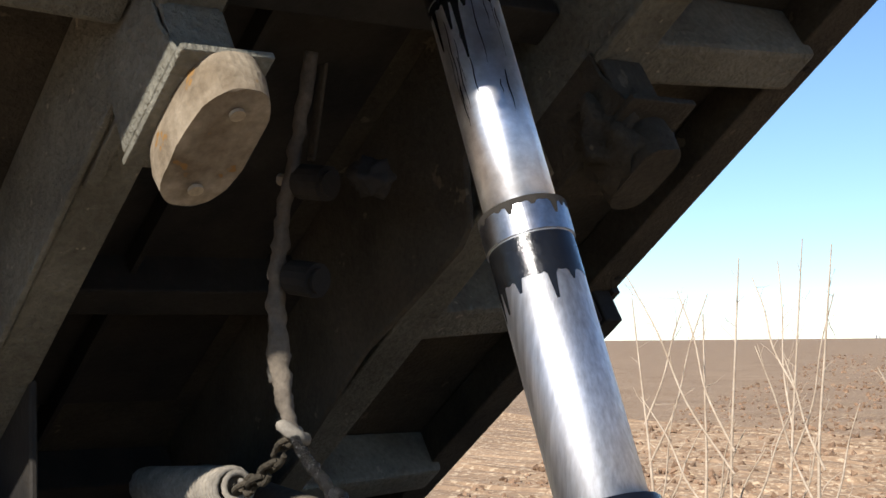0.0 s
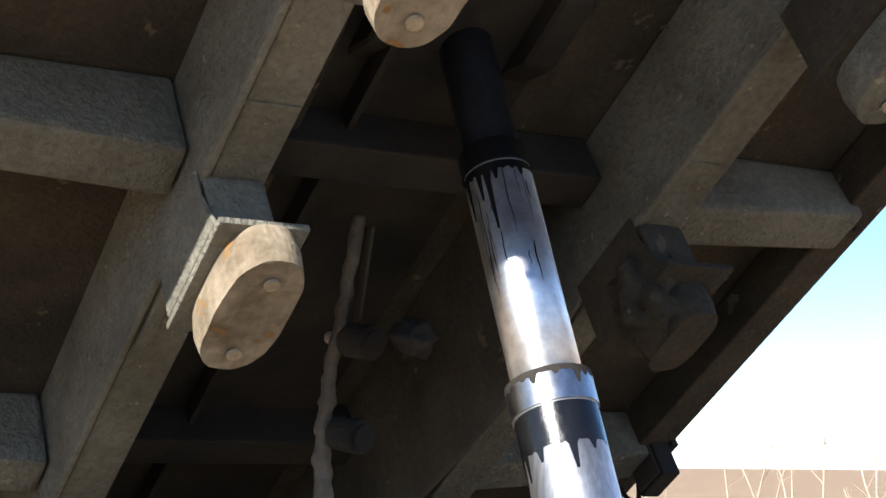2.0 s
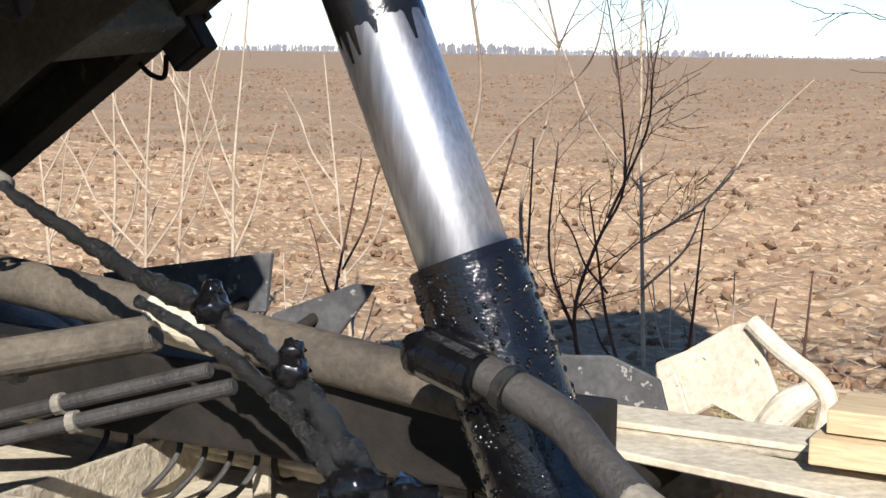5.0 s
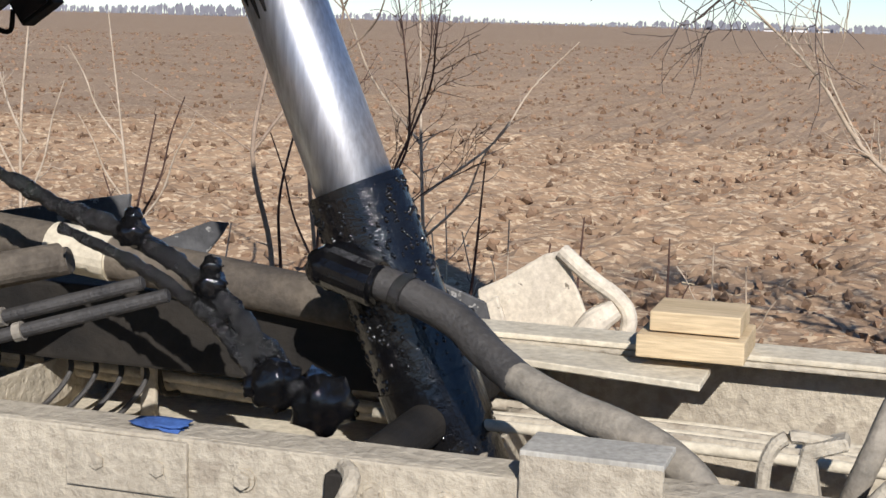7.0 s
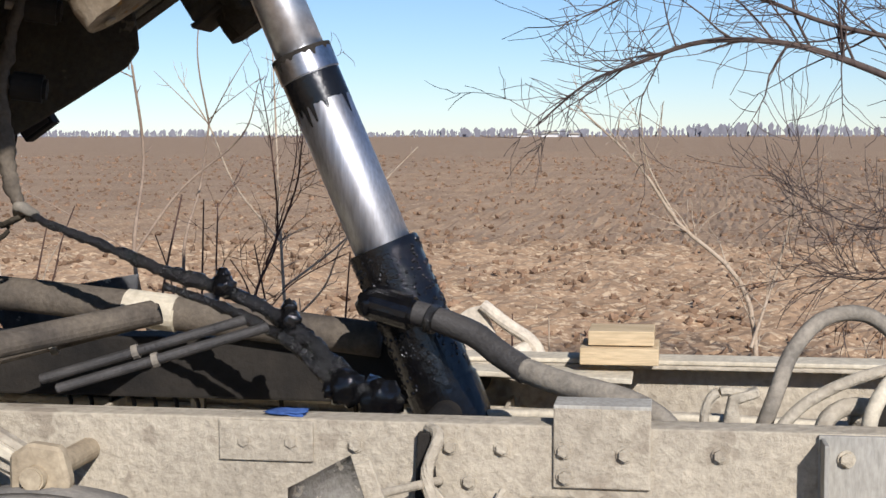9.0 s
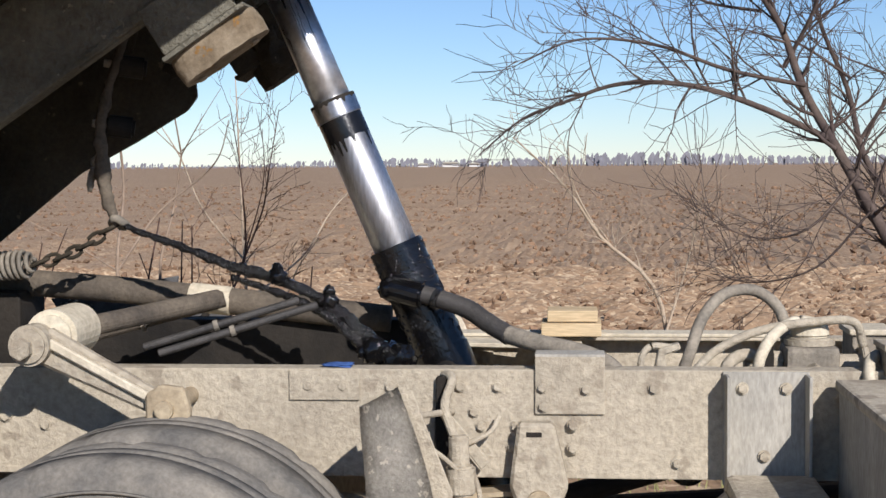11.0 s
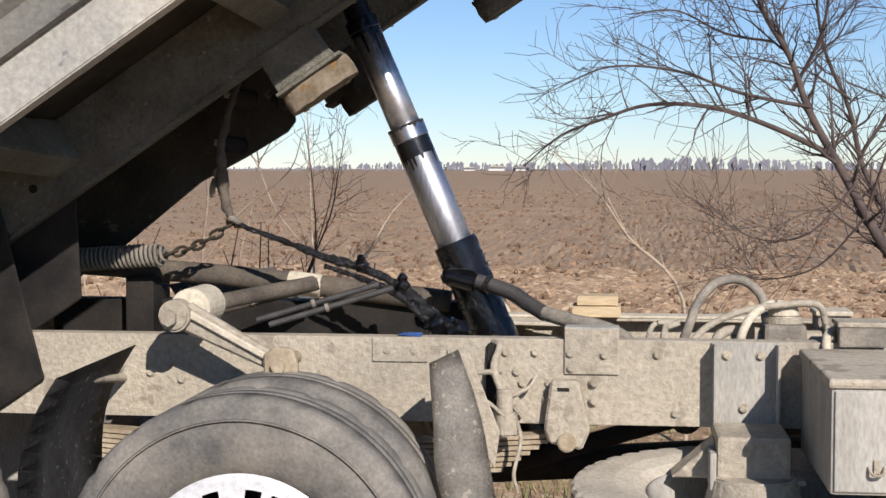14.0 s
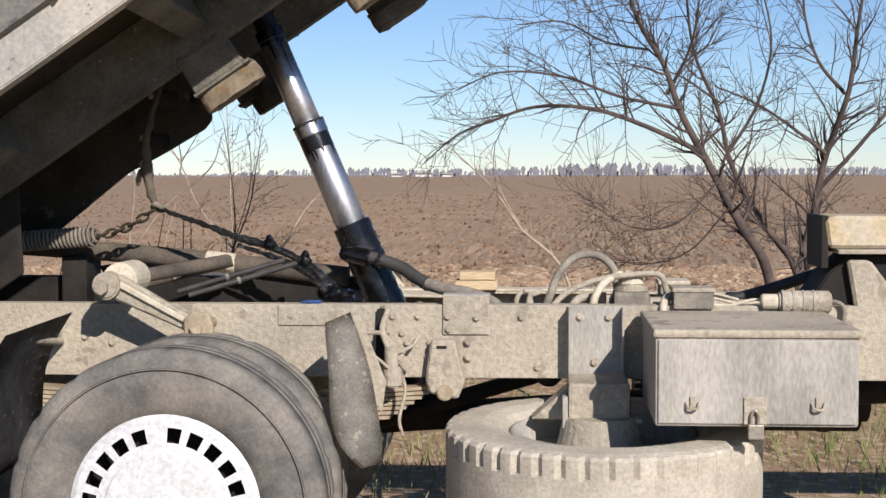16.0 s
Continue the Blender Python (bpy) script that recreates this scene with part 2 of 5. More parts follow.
def blob(c, r, amp=0.3, sub=3, sq=(1, 1, 1)):
    bm = bmesh.new()
    bmesh.ops.create_icosphere(bm, subdivisions=sub, radius=1)
    c = Vector(c)
    for v in bm.verts:
        d = v.co.normalized()
        k = 1 + amp * noise.noise(c * 7 + d * 2.2) + amp * 0.5 * noise.noise(c * 3 + d * 6)
        v.co = c + Vector((d.x * sq[0], d.y * sq[1], d.z * sq[2])) * r * k
    return bm


def join(*bms):
    out = bms[0]
    for b in bms[1:]:
        me = bpy.data.meshes.new("tmp")
        b.to_mesh(me)
        b.free()
        out.from_mesh(me)
        bpy.data.meshes.remove(me)
    return out


def pieces(name, bm, mtl, parent, places, spin=None):
    """Alike small pieces on one mesh, each an object of its own under parent."""
    me = finish(name, bm, mtl)
    base = BASE[parent.name]
    for i, q in enumerate(places):
        ob = new(name, me)
        ob.parent = parent
        ob.matrix_basis = Matrix.Translation(Vector(q) - base) @ (spin(i) if spin else Matrix())


def bolt_mesh(r=0.011, h=0.011):
    """A hexagon bolt head on a washer, facing -y."""
    a = rod((0, 0, 0), (0, -0.004, 0), r * 1.35, 16)
    b = rod((0, -0.003, 0), (0, -h, 0), r, 6)
    return join(a, b)

# ---- ground, field, distance ----
def rise(y):
    """The verge climbs a little behind the truck."""
    k = min(max((y - 1.8) / 2.6, 0), 1)
    return -0.02 + 0.22 * k * k * (3 - 2 * k)


rng = np.random.default_rng(5)
gx = np.unique(np.concatenate([np.linspace(-9, 9, 260), np.geomspace(9, 1500, 60), -np.geomspace(9, 1500, 60)]))
gy = np.unique(np.concatenate([-np.geomspace(0.6, 1500, 40), np.linspace(-0.6, 2.6, 20), np.linspace(2.6, 16, 240), np.geomspace(16, 2500, 130)]))
X, Y = np.meshgrid(gx, gy)
Z = np.vectorize(rise)(Y)
far = np.clip((Y - 3.6) / 2.5, 0, 1) * np.clip((220 - Y) / 200, 0, 1)
bumps = np.zeros_like(X)
for k in range(26):
    w = rng.uniform(2.5, 17)
    th = rng.uniform(0, math.pi)
    bumps += np.sin(w * (X * math.cos(th) + Y * math.sin(th)) + rng.uniform(0, 6.3)) / (0.35 * w + 1)
Z = Z + far * (0.022 * bumps + rng.normal(0, 0.012, X.shape))
nx, ny = len(gx), len(gy)
idx = np.arange(nx * ny).reshape(ny, nx)
quads = np.stack([idx[:-1, :-1], idx[:-1, 1:], idx[1:, 1:], idx[1:, :-1]], -1).reshape(-1, 4)
gm = bpy.data.meshes.new("ground")
gm.from_pydata(np.stack([X, Y, Z], -1).reshape(-1, 3).tolist(), [], quads.tolist())
gm.materials.append(SOIL)
tagged(new("ground", gm), "brown ploughed field with clods and straw", "field", kind="structure")


def scatter(name, shape, places, mtl, label, category, kind="stuff"):
    """One joined mesh of many small shapes: shape is (verts, faces), places are 3x3 matrices with an offset."""
    V, F = np.array(shape[0], float), shape[1]
    vs, fs, o = [], [], 0
    for m, c in places:
        vs.append(V @ m.T + c)
        fs += [[i + o for i in f] for f in F]
        o += len(V)
    me = bpy.data.meshes.new(name)
    me.from_pydata(np.concatenate(vs).tolist(), [], fs)
    me.materials.append(mtl)
    return tagged(new(name, me), label, category, kind=kind)


def turn_any(s):
    q = rng.normal(size=(3, 3))
    u, _, v = np.linalg.svd(q)
    return (u @ v) * s


def field_spot(near, deep, spread):
    y = near * (deep / near) ** rng.random()
    return np.array([rng.uniform(-1, 1) * (spread + y * 0.75) - 0.08 * y, y, rise(y)])


OCTA = ([(1, 0, 0), (-1, 0, 0), (0, 1, 0), (0, -1, 0), (0, 0, 0.8), (0, 0, -0.8)], [(0, 2, 4), (2, 1, 4), (1, 3, 4), (3, 0, 4), (2, 0, 5), (1, 2, 5), (3, 1, 5), (0, 3, 5)])
FLAKE = ([(-1, -0.09, 0), (1, -0.05, 0), (1, 0.06, 0.04), (-1, 0.09, 0.06)], [(0, 1, 2, 3)])
scatter("soil_clods", OCTA, [(turn_any(rng.uniform(0.012, 0.05) * (1 + (c[1] / 40))) * np.array([1, 1, 0.8]), c) for c in (field_spot(4.3, 90, 4) for _ in range(15000))], CLOD, "dark brown soil clods on the ploughed field", "clods")
scatter("straw_litter", FLAKE, [(np.array([[math.cos(a), -math.sin(a), 0], [math.sin(a), math.cos(a), 0], [0, 0, 1]]) @ np.diag([s, s, s]) @ turn_any(0.35) + np.array([[math.cos(a), -math.sin(a), 0], [math.sin(a), math.cos(a), 0], [0, 0, 1]]) * s, c + np.array([0, 0, 0.02 + 0.02 * rng.random()]))
                                for c, a, s in ((field_spot(4.5, 110, 4), rng.uniform(0, 6.3), rng.uniform(0.010, 0.036)) for _ in range(16000)) for s in [s * (1 + c[1] / 45)]], STRAW, "pale dry straw scattered over the field", "straw")

blades = []
for k in range(9000):
    y = rng.uniform(1.9, 4.9) if k % 3 else rng.uniform(-0.2, 4)
    x = rng.uniform(-5, 4)
    h = rng.uniform(0.03, 0.13) * (0.6 + 0.9 * (math.sin(x * 2.1 + y) > 0.1))
    a, l = rng.uniform(0, 6.3), rng.uniform(-0.5, 0.5)
    blades.append((np.array([[0.004 * math.cos(a), 0, l * h], [0.004 * math.sin(a), 0, 0.4 * l * h], [0, 0, h]]), np.array([x, y, rise(y)])))
scatter("verge_grass", ([(-1, 0, 0), (1, 0, 0), (0.6, 0, 0.5), (-0.6, 0, 0.5), (0, 0, 1)], [(0, 1, 2, 3), (3, 2, 4)]), blades, GRASS, "short dry and green grass on the verge", "grass")

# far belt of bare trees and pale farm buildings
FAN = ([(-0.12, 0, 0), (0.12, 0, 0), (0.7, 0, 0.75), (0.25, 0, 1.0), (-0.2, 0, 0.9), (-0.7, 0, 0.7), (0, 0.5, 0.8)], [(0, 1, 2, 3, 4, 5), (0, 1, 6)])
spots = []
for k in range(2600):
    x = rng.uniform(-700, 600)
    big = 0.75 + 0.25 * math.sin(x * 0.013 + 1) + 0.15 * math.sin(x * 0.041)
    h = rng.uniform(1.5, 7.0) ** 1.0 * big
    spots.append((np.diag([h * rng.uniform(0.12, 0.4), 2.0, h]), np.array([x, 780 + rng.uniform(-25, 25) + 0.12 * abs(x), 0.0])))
scatter("far_woods", FAN, spots, TREELINE_HAZED, "belt of bare trees on the horizon, greyed by painted haze", "woods")
for x, w, h in ((-62, 8, 2.9), (-50, 5, 2.4), (-76, 5, 2.2)):
    b = thing("farm_building", "low white farm building far across the field", "building", (x, 760, 0.2), "far farm buildings")
    part("wall", bx(x - w / 2, x + w / 2, 756, 764, 0.1, h * 0.7, 0), WHITE, b)
    part("roof", prism([(x - w / 2 - 0.4, h * 0.7), (x + w / 2 + 0.4, h * 0.7), (x + w / 2 - 1, h), (x - w / 2 + 1, h)], 755, 765, 0), DUST_GREY, b, "pale grey roof")


# ---- trees and saplings ----
def grow(limbs, seed, twig, reach, depth=2, droop=0.0, every=1.0):
    """Branch tubes grown off main limbs: each limb is (points, start radius, end radius)."""
    r = random.Random(seed)
    tubes = []

    def sprout(path, r0, r1, level):
        tubes.append((path, r0, r1))
        if level == 0:
            return
        length = sum((b - a).length for a, b in zip(path, path[1:]))
        for k in range(max(2, int(length / (0.075 if level > 1 else 0.05) * every * twig))):
            t = r.uniform(0.12, 1.0)
            i = min(int(t * (len(path) - 1)), len(path) - 2)
            q = path[i].lerp(path[i + 1], t * (len(path) - 1) - i)
            along = (path[i + 1] - path[i]).normalized()
            side = Vector((r.gauss(0, 1), r.gauss(0, 0.7), r.gauss(0.25, 0.8))).normalized()
            d = (along * r.uniform(0.5, 1.2) + side * r.uniform(0.6, 1.1)).normalized()
            ln = reach * r.uniform(0.35, 1.0) * (1.0 if level > 1 else 0.5) * (1.15 - 0.5 * t)
            pts, c = [q], q.copy()
            for _ in range(5):
                d = (d + Vector((r.gauss(0, 0.16), r.gauss(0, 0.16), r.gauss(0.03 - droop, 0.16)))).normalized()
                c = c + d * ln / 5
                pts.append(c.copy())
            rb = max(0.0016, (r0 + (r1 - r0) * t) * r.uniform(0.35, 0.55))
            sprout(pts, rb, 0.0011, level - 1)

    for pts, r0, r1 in limbs:
        sprout(smooth_path(pts, 5), r0, r1, depth)
    return tubes


def tube_mesh(name, tubes, seg=5):
    vs, fs = [], []
    for path, r0, r1 in tubes:
        o, n = len(vs), len(path)
        for i, q in enumerate(path):
            d = (path[min(i + 1, n - 1)] - path[max(i - 1, 0)]).normalized()
            s = d.cross(Vector((0.31, 0.9, 0.2))).normalized()
            u = s.cross(d)
            rad = r0 + (r1 - r0) * i / (n - 1)
            for j in range(seg):
                a = 2 * math.pi * j / seg
                vs.append(tuple(q + (s * math.cos(a) + u * math.sin(a)) * rad))
        for i in range(n - 1):
            for j in range(seg):
                a, b = o + i * seg + j, o + i * seg + (j + 1) % seg
                fs.append((a, b, b + seg, a + seg))
    me = bpy.data.meshes.new(name)
    me.from_pydata(vs, [], fs)
    for p in me.polygons:
        p.use_smooth = True
    return me


def tree(name, label, limbs, mtl, seed, twig=1.0, reach=0.5, depth=2, droop=0.0, group="", every=1.0, category="tree"):
    base = Vector(limbs[0][0][0])
    ob = thing(name, label, category, base, group)
    tubes = grow(limbs, seed, twig, reach, depth, droop, every)
    n = len(limbs)
    main, rest = [], []
    for t in tubes:
        (main if t[1] >= limbs[0][1] * 0.45 else rest).append(t)
    for nm, ts, sg in (("trunk", main, 9), ("crown", rest, 4)):
        if ts:
            me = tube_mesh(nm, ts, sg)
            me.transform(Matrix.Translation(-base))
            me.materials.append(mtl)
            o = new(nm, me)
            o.parent = ob
    return ob


def L(y, *xz):
    """Limb points in a plane across the view, wandering slightly in depth."""
    return [Vector((x, y + 0.12 * math.sin(3 * x + 5 * z), z)) for x, z in xz]


TREES = "bare trees by the field"
tree("bare_tree", "leaning bare grey-brown tree with long drooping twigs", [
    (L(3.3, (1.98, 0.1), (1.86, 0.94), (1.7, 1.24), (1.54, 1.56), (1.38, 1.88), (1.28, 2.16), (1.13, 2.4), (1.0, 2.75)), 0.034, 0.008),
    (L(3.3, (1.5, 1.65), (1.18, 1.8), (0.87, 1.9), (0.55, 1.91), (0.29, 1.83), (0.1, 1.76), (-0.1, 1.6)), 0.016, 0.003),
    (L(3.2, (1.37, 1.9), (1.02, 1.97), (0.7, 2.08), (0.36, 2.1), (0.1, 2.0)), 0.011, 0.003),
    (L(3.4, (1.2, 2.25), (0.95, 2.3), (0.7, 2.42), (0.45, 2.4)), 0.008, 0.003),
    (L(3.5, (1.32, 2.0), (1.45, 2.3), (1.5, 2.7)), 0.012, 0.004),
    (L(3.1, (1.56, 1.5), (1.34, 1.27), (1.12, 1.23), (0.93, 1.31)), 0.007, 0.002),
    (L(3.15, (1.62, 1.35), (1.4, 1.1), (1.15, 1.02), (0.95, 1.06)), 0.006, 0.002)], BARK, 11, 1.1, 0.66, 2, 0.03, TREES)
tree("bare_tree", "slender bare tree with a pale forked stem", [
    (L(3.6, (2.2, 0.1), (2.06, 0.94), (1.87, 1.24), (1.7, 1.58), (1.63, 1.9), (1.47, 2.25), (1.4, 2.7)), 0.024, 0.006),
    (L(3.6, (1.68, 1.65), (1.85, 1.95), (1.9, 2.3), (1.84, 2.7)), 0.011, 0.004),
    (L(3.5, (1.62, 1.95), (1.4, 2.1), (1.25, 2.15)), 0.008, 0.003)], BARK, 12, 1.05, 0.6, 2, 0.01, TREES)
tree("bare_tree", "upright bare tree with a dark trunk", [
    (L(3.7, (2.12, 0.1), (2.1, 0.95), (2.2, 1.3), (2.27, 1.64), (2.36, 2.0), (2.43, 2.34), (2.5, 2.8)), 0.03, 0.008),
    (L(3.6, (2.25, 1.65), (2.03, 1.82), (1.83, 1.95), (1.6, 2.05)), 0.012, 0.003),
    (L(3.8, (2.36, 2.0), (2.2, 2.2), (2.14, 2.5), (2.16, 2.8)), 0.012, 0.004),
    (L(3.8, (2.22, 1.4), (2.5, 1.75), (2.75, 2.1), (2.9, 2.6)), 0.016, 0.004)], BARK, 13, 1.05, 0.6, 2, 0.0, TREES)
tree("young_shrub", "thin pale shrub with crossing bare stems", [
    (L(3.3, (0.76, 0.1), (0.74, 0.9), (0.46, 1.22), (0.3, 1.45), (0.06, 1.68)), 0.012, 0.003),
    (L(3.3, (0.74, 0.75), (0.86, 1.1), (0.92, 1.45)), 0.007, 0.002),
    (L(3.35, (0.46, 1.22), (0.34, 1.45), (0.31, 1.66)), 0.005, 0.002)], BARK_PALE, 14, 0.7, 0.3, 2, 0.0, "shrubs on the verge")


def sapling(x, y, h, lean, seed, mtl, label, forks=3, r0=0.012, twig=0.35, name="sapling"):
    r = random.Random(seed)
    b = Vector((x, y, rise(y) - 0.02))
    top = b + Vector((lean, r.uniform(-0.1, 0.1), h))
    mid = b.lerp(top, 0.5) + Vector((r.uniform(-0.04, 0.04), 0, 0))
    limbs = [([b, b.lerp(mid, 0.5), mid, mid.lerp(top, 0.5), top], r0, 0.003)]
    for k in range(forks):
        s = b.lerp(top, r.uniform(0.2, 0.6))
        d = Vector((r.choice((-1, 1)) * r.uniform(0.25, 0.6), r.uniform(-0.2, 0.2), r.uniform(0.6, 1.0))) * h * r.uniform(0.35, 0.6)
        limbs.append(([s, s + d * 0.35 + Vector((d.x * 0.12, 0, 0)), s + d * 0.7, s + d], r0 * 0.6, 0.0025))
    return tree(name, label, limbs, mtl, seed, twig, h * 0.22, 2 if twig > 0.5 else 1, 0.0, "saplings on the verge", category="sapling")


SAPLINGS = "saplings on the verge"
tree("sapling", "pale forked bare sapling with upright twigs", [
    (L(4.4, (-2.07, 0.1), (-2.08, 0.55), (-2.10, 1.0), (-2.12, 1.45), (-2.14, 1.9)), 0.014, 0.006),
    (L(4.4, (-2.14, 1.88), (-2.15, 2.1), (-2.19, 2.38)), 0.005, 0.002),
    (L(4.35, (-2.14, 1.88), (-2.12, 2.12), (-2.13, 2.45)), 0.005, 0.002),
    (L(4.4, (-2.14, 1.84), (-2.3, 1.92), (-2.42, 2.05), (-2.5, 2.14)), 0.004, 0.0015),
    (L(4.4, (-2.1, 1.0), (-1.93, 1.30), (-1.68, 1.5), (-1.55, 1.62), (-1.48, 1.8)), 0.008, 0.002),
    (L(4.4, (-2.1, 1.0), (-2.35, 1.15), (-2.68, 1.32)), 0.005, 0.002)], BARK_TAN, 40, 0.25, 0.22, 1, 0.0, SAPLINGS, category="sapling")
tree("sapling", "pale slender sapling with a three-way fork", [
    (L(4.6, (-1.93, 0.1), (-1.93, 0.55), (-1.93, 1.0), (-1.9, 1.3), (-1.84, 1.62)), 0.011, 0.005),
    (L(4.6, (-1.84, 1.62), (-1.84, 1.95), (-1.83, 2.28)), 0.005, 0.002),
    (L(4.6, (-1.84, 1.62), (-1.71, 1.78), (-1.57, 1.98)), 0.004, 0.0015),
    (L(4.6, (-1.84, 1.62), (-1.97, 1.75), (-2.1, 1.88)), 0.004, 0.0015),
    (L(4.6, (-1.84, 1.64), (-1.72, 1.72), (-1.52, 1.84)), 0.003, 0.0012)], BARK_TAN, 41, 0.2, 0.2, 1, 0.0, SAPLINGS, category="sapling")
tree("shrub", "dark reddish bare shrub with fine crossing twigs", [
    (L(4.3, (-1.53, 0.1), (-1.54, 0.55), (-1.49, 0.85), (-1.43, 1.08), (-1.42, 1.5), (-1.45, 1.87)), 0.010, 0.002),
    (L(4.3, (-1.47, 0.95), (-1.33, 1.3), (-1.25, 1.55), (-1.2, 1.85)), 0.006, 0.002),
    (L(4.3, (-1.44, 1.05), (-1.3, 1.45), (-1.28, 1.75)), 0.004, 0.002),
    (L(4.3, (-1.53, 0.6), (-1.35, 0.85), (-1.1, 1.0)), 0.004, 0.002),
    (L(4.3, (-1.54, 0.5), (-1.66, 0.8), (-1.72, 1.24)), 0.008, 0.003)], BARK_DARK, 60, 0.8, 0.42, 2, 0.0, SAPLINGS, category="shrub")
tree("stick", "single dark curved stick in the verge", [
    (L(4.3, (-1.98, 0.1), (-1.98, 0.52), (-1.92, 0.85), (-1.89, 1.28)), 0.009, 0.004)], BARK_DARK, 61, 0.05, 0.1, 1, 0.0, SAPLINGS, category="stick")

PALE_L, DARK_L = "pale thin bare sapling on the field verge", "dark reddish bare shrub with upright stems"
for k, (x, y, h, lean) in enumerate(((-4.0, 4.3, 1.5, 0.06), (-3.7, 4.2, 1.75, 0.12), (-3.35, 4.4, 1.8, 0.1), (-4.6, 4.6, 1.6, -0.1), (-3.0, 4.9, 1.4, -0.15), (-5.4, 4.5, 1.7, 0.15), (-1.5, 4.9, 1.9, -0.1), (-4.3, 5.2, 1.9, 0.2))):
    sapling(x, y, h, lean, 40 + k, BARK_PALE, PALE_L, 3 + k % 2, 0.011, 0.3)
for k, (x, y, h, lean, f) in enumerate(((-1.12, 4.25, 0.85, 0.09, 0), (-0.66, 4.2, 0.65, 0.05, 0), (-1.2, 4.0, 0.9, -0.25, 2), (-0.82, 4.4, 0.5, 0.03, 0), (-1.75, 4.1, 1.1, 0.06, 1), (-2.6, 4.0, 1.0, 0.2, 2), (-0.3, 4.5, 0.55, 0.0, 1))):
    sapling(x, y, h, lean, 60 + k, BARK_DARK, DARK_L if f else "single dark upright stick in the verge", f, 0.014 if f > 3 else 0.009, 0.6 if f > 3 else 0.25, "shrub" if f else "stick")
for k in range(16):
    x, y = random.uniform(-3, 3), random.uniform(3.4, 5.5)
    sapling(x, y, random.uniform(0.25, 0.55), random.uniform(-0.1, 0.1), 80 + k, BARK_PALE, "short dry pale weed stalk in the verge", 1, 0.004, 0.2, "weed_stalk")

# ---- truck frame ----
def channel(x0, x1, y_web, inward, z0, z1, th=0.009, flange=0.075):
    """A C-section rail: web at y_web, flanges towards inward."""
    y1 = y_web + inward * th
    a = bx(x0, x1, min(y_web, y1), max(y_web, y1), z0, z1, 0.003)
    ys = sorted((y1, y_web + inward * flange))
    b = bx(x0, x1, *ys, z1 - th, z1, 0.003)
    c = bx(x0, x1, *ys, z0, z0 + th, 0.003)
    return join(a, b, c)


FRAMES = "frame rails of the truck"
near = thing("frame_rail", "dusty tan steel frame rail with bolts and patches", "truck frame", (0, 0, 0.81), FRAMES)
part("channel", channel(-2.9, 3.2, 0, 1, 0.81, 1.07), DUST, near)
part("patch_plate", bx(-0.345, -0.175, -0.007, 0, 0.995, 1.066, 0.002), DUST, near, "riveted patch plate caked with mud")
part("joint_plate", bx(0.245, 0.41, -0.009, 0, 0.965, 1.105, 0.003), DUST, near, "bolted angle plate")
part("joint_flange", bx(0.245, 0.41, -0.009, 0.075, 1.100, 1.108, 0.002), DUST_GREY, near)
# No hole is cut: a dark plate paints the slot's shade.
part("slot_bracket", prism([(0.012, 1.055), (0.035, 1.055), (0.05, 0.9), (0.03, 0.85), (0.005, 0.88)], -0.02, 0, 0.002), UNDER_DARK, near, "dark plate painting the shade of a slot")
for x0 in (-1.9, -0.75, 0.13, 1.35):
    part("crossmember", join(bx(x0 - 0.05, x0 + 0.05, 0.009, 0.86, 0.84, 0.852, 0.002), bx(x0 - 0.05, x0 - 0.042, 0.009, 0.86, 0.84, 0.97, 0.002)), DUST, near)
pieces("bolt", bolt_mesh(), DUST, near, [(x, -0.009 if 0.25 < x < 0.41 else 0, z) for x, z in (
    (0.067, 1.03), (0.157, 1.03), (0.263, 1.03), (0.366, 1.026), (0.525, 1.028), (0.265, 0.985), (0.335, 0.94), (0.335, 0.885), (0.1, 0.97), (0.118, 0.935), (0.2, 0.935), (0.19, 0.885),
    (-0.30, 1.03), (-0.215, 1.03), (-0.1, 1.028), (-1.05, 0.95), (-0.95, 0.93), (-0.98, 0.985), (-1.2, 0.9), (0.95, 1.0), (0.58, 0.85), (-0.35, 0.86))])
far_rail = thing("frame_rail", "dusty tan steel frame rail lit on its inner side", "truck frame", (0, 0.87, 0.81), FRAMES)
part("channel", channel(-2.9, 3.2, 0.87, -1, 0.81, 1.055), DUST, far_rail)
part("inner_liner", bx(-1.4, 0.1, 0.853, 0.858, 0.83, 1.03, 0.001), DUST, far_rail)
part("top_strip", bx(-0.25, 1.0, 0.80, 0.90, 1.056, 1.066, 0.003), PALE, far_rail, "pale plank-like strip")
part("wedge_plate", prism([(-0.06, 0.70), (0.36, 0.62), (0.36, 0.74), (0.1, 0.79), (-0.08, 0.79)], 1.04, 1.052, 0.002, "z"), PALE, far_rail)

# spring hanger, gussets and spare wheel carrier on the near rail
hang = thing("spring_hanger", "cast spring hanger bracket bolted to the frame rail", "bracket", (0.26, -0.03, 0.74))
part("casting", prism([(0.205, 0.95), (0.29, 0.95), (0.325, 0.80), (0.30, 0.74), (0.20, 0.76), (0.185, 0.80)], -0.055, 0.0, 0.008), DUST, hang)
part("eye", rod((0.255, -0.075, 0.765), (0.255, 0.05, 0.765), 0.028, 20, bev=0.004), LEAF, hang, "rusty spring eye pin")
# Dark sliver drawn as the shade inside the slot.
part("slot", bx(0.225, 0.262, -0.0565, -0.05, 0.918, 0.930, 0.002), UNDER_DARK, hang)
gus = thing("carrier_gusset", "ribbed steel spare wheel carrier on the frame rail", "bracket", (0.78, -0.1, 0.66))
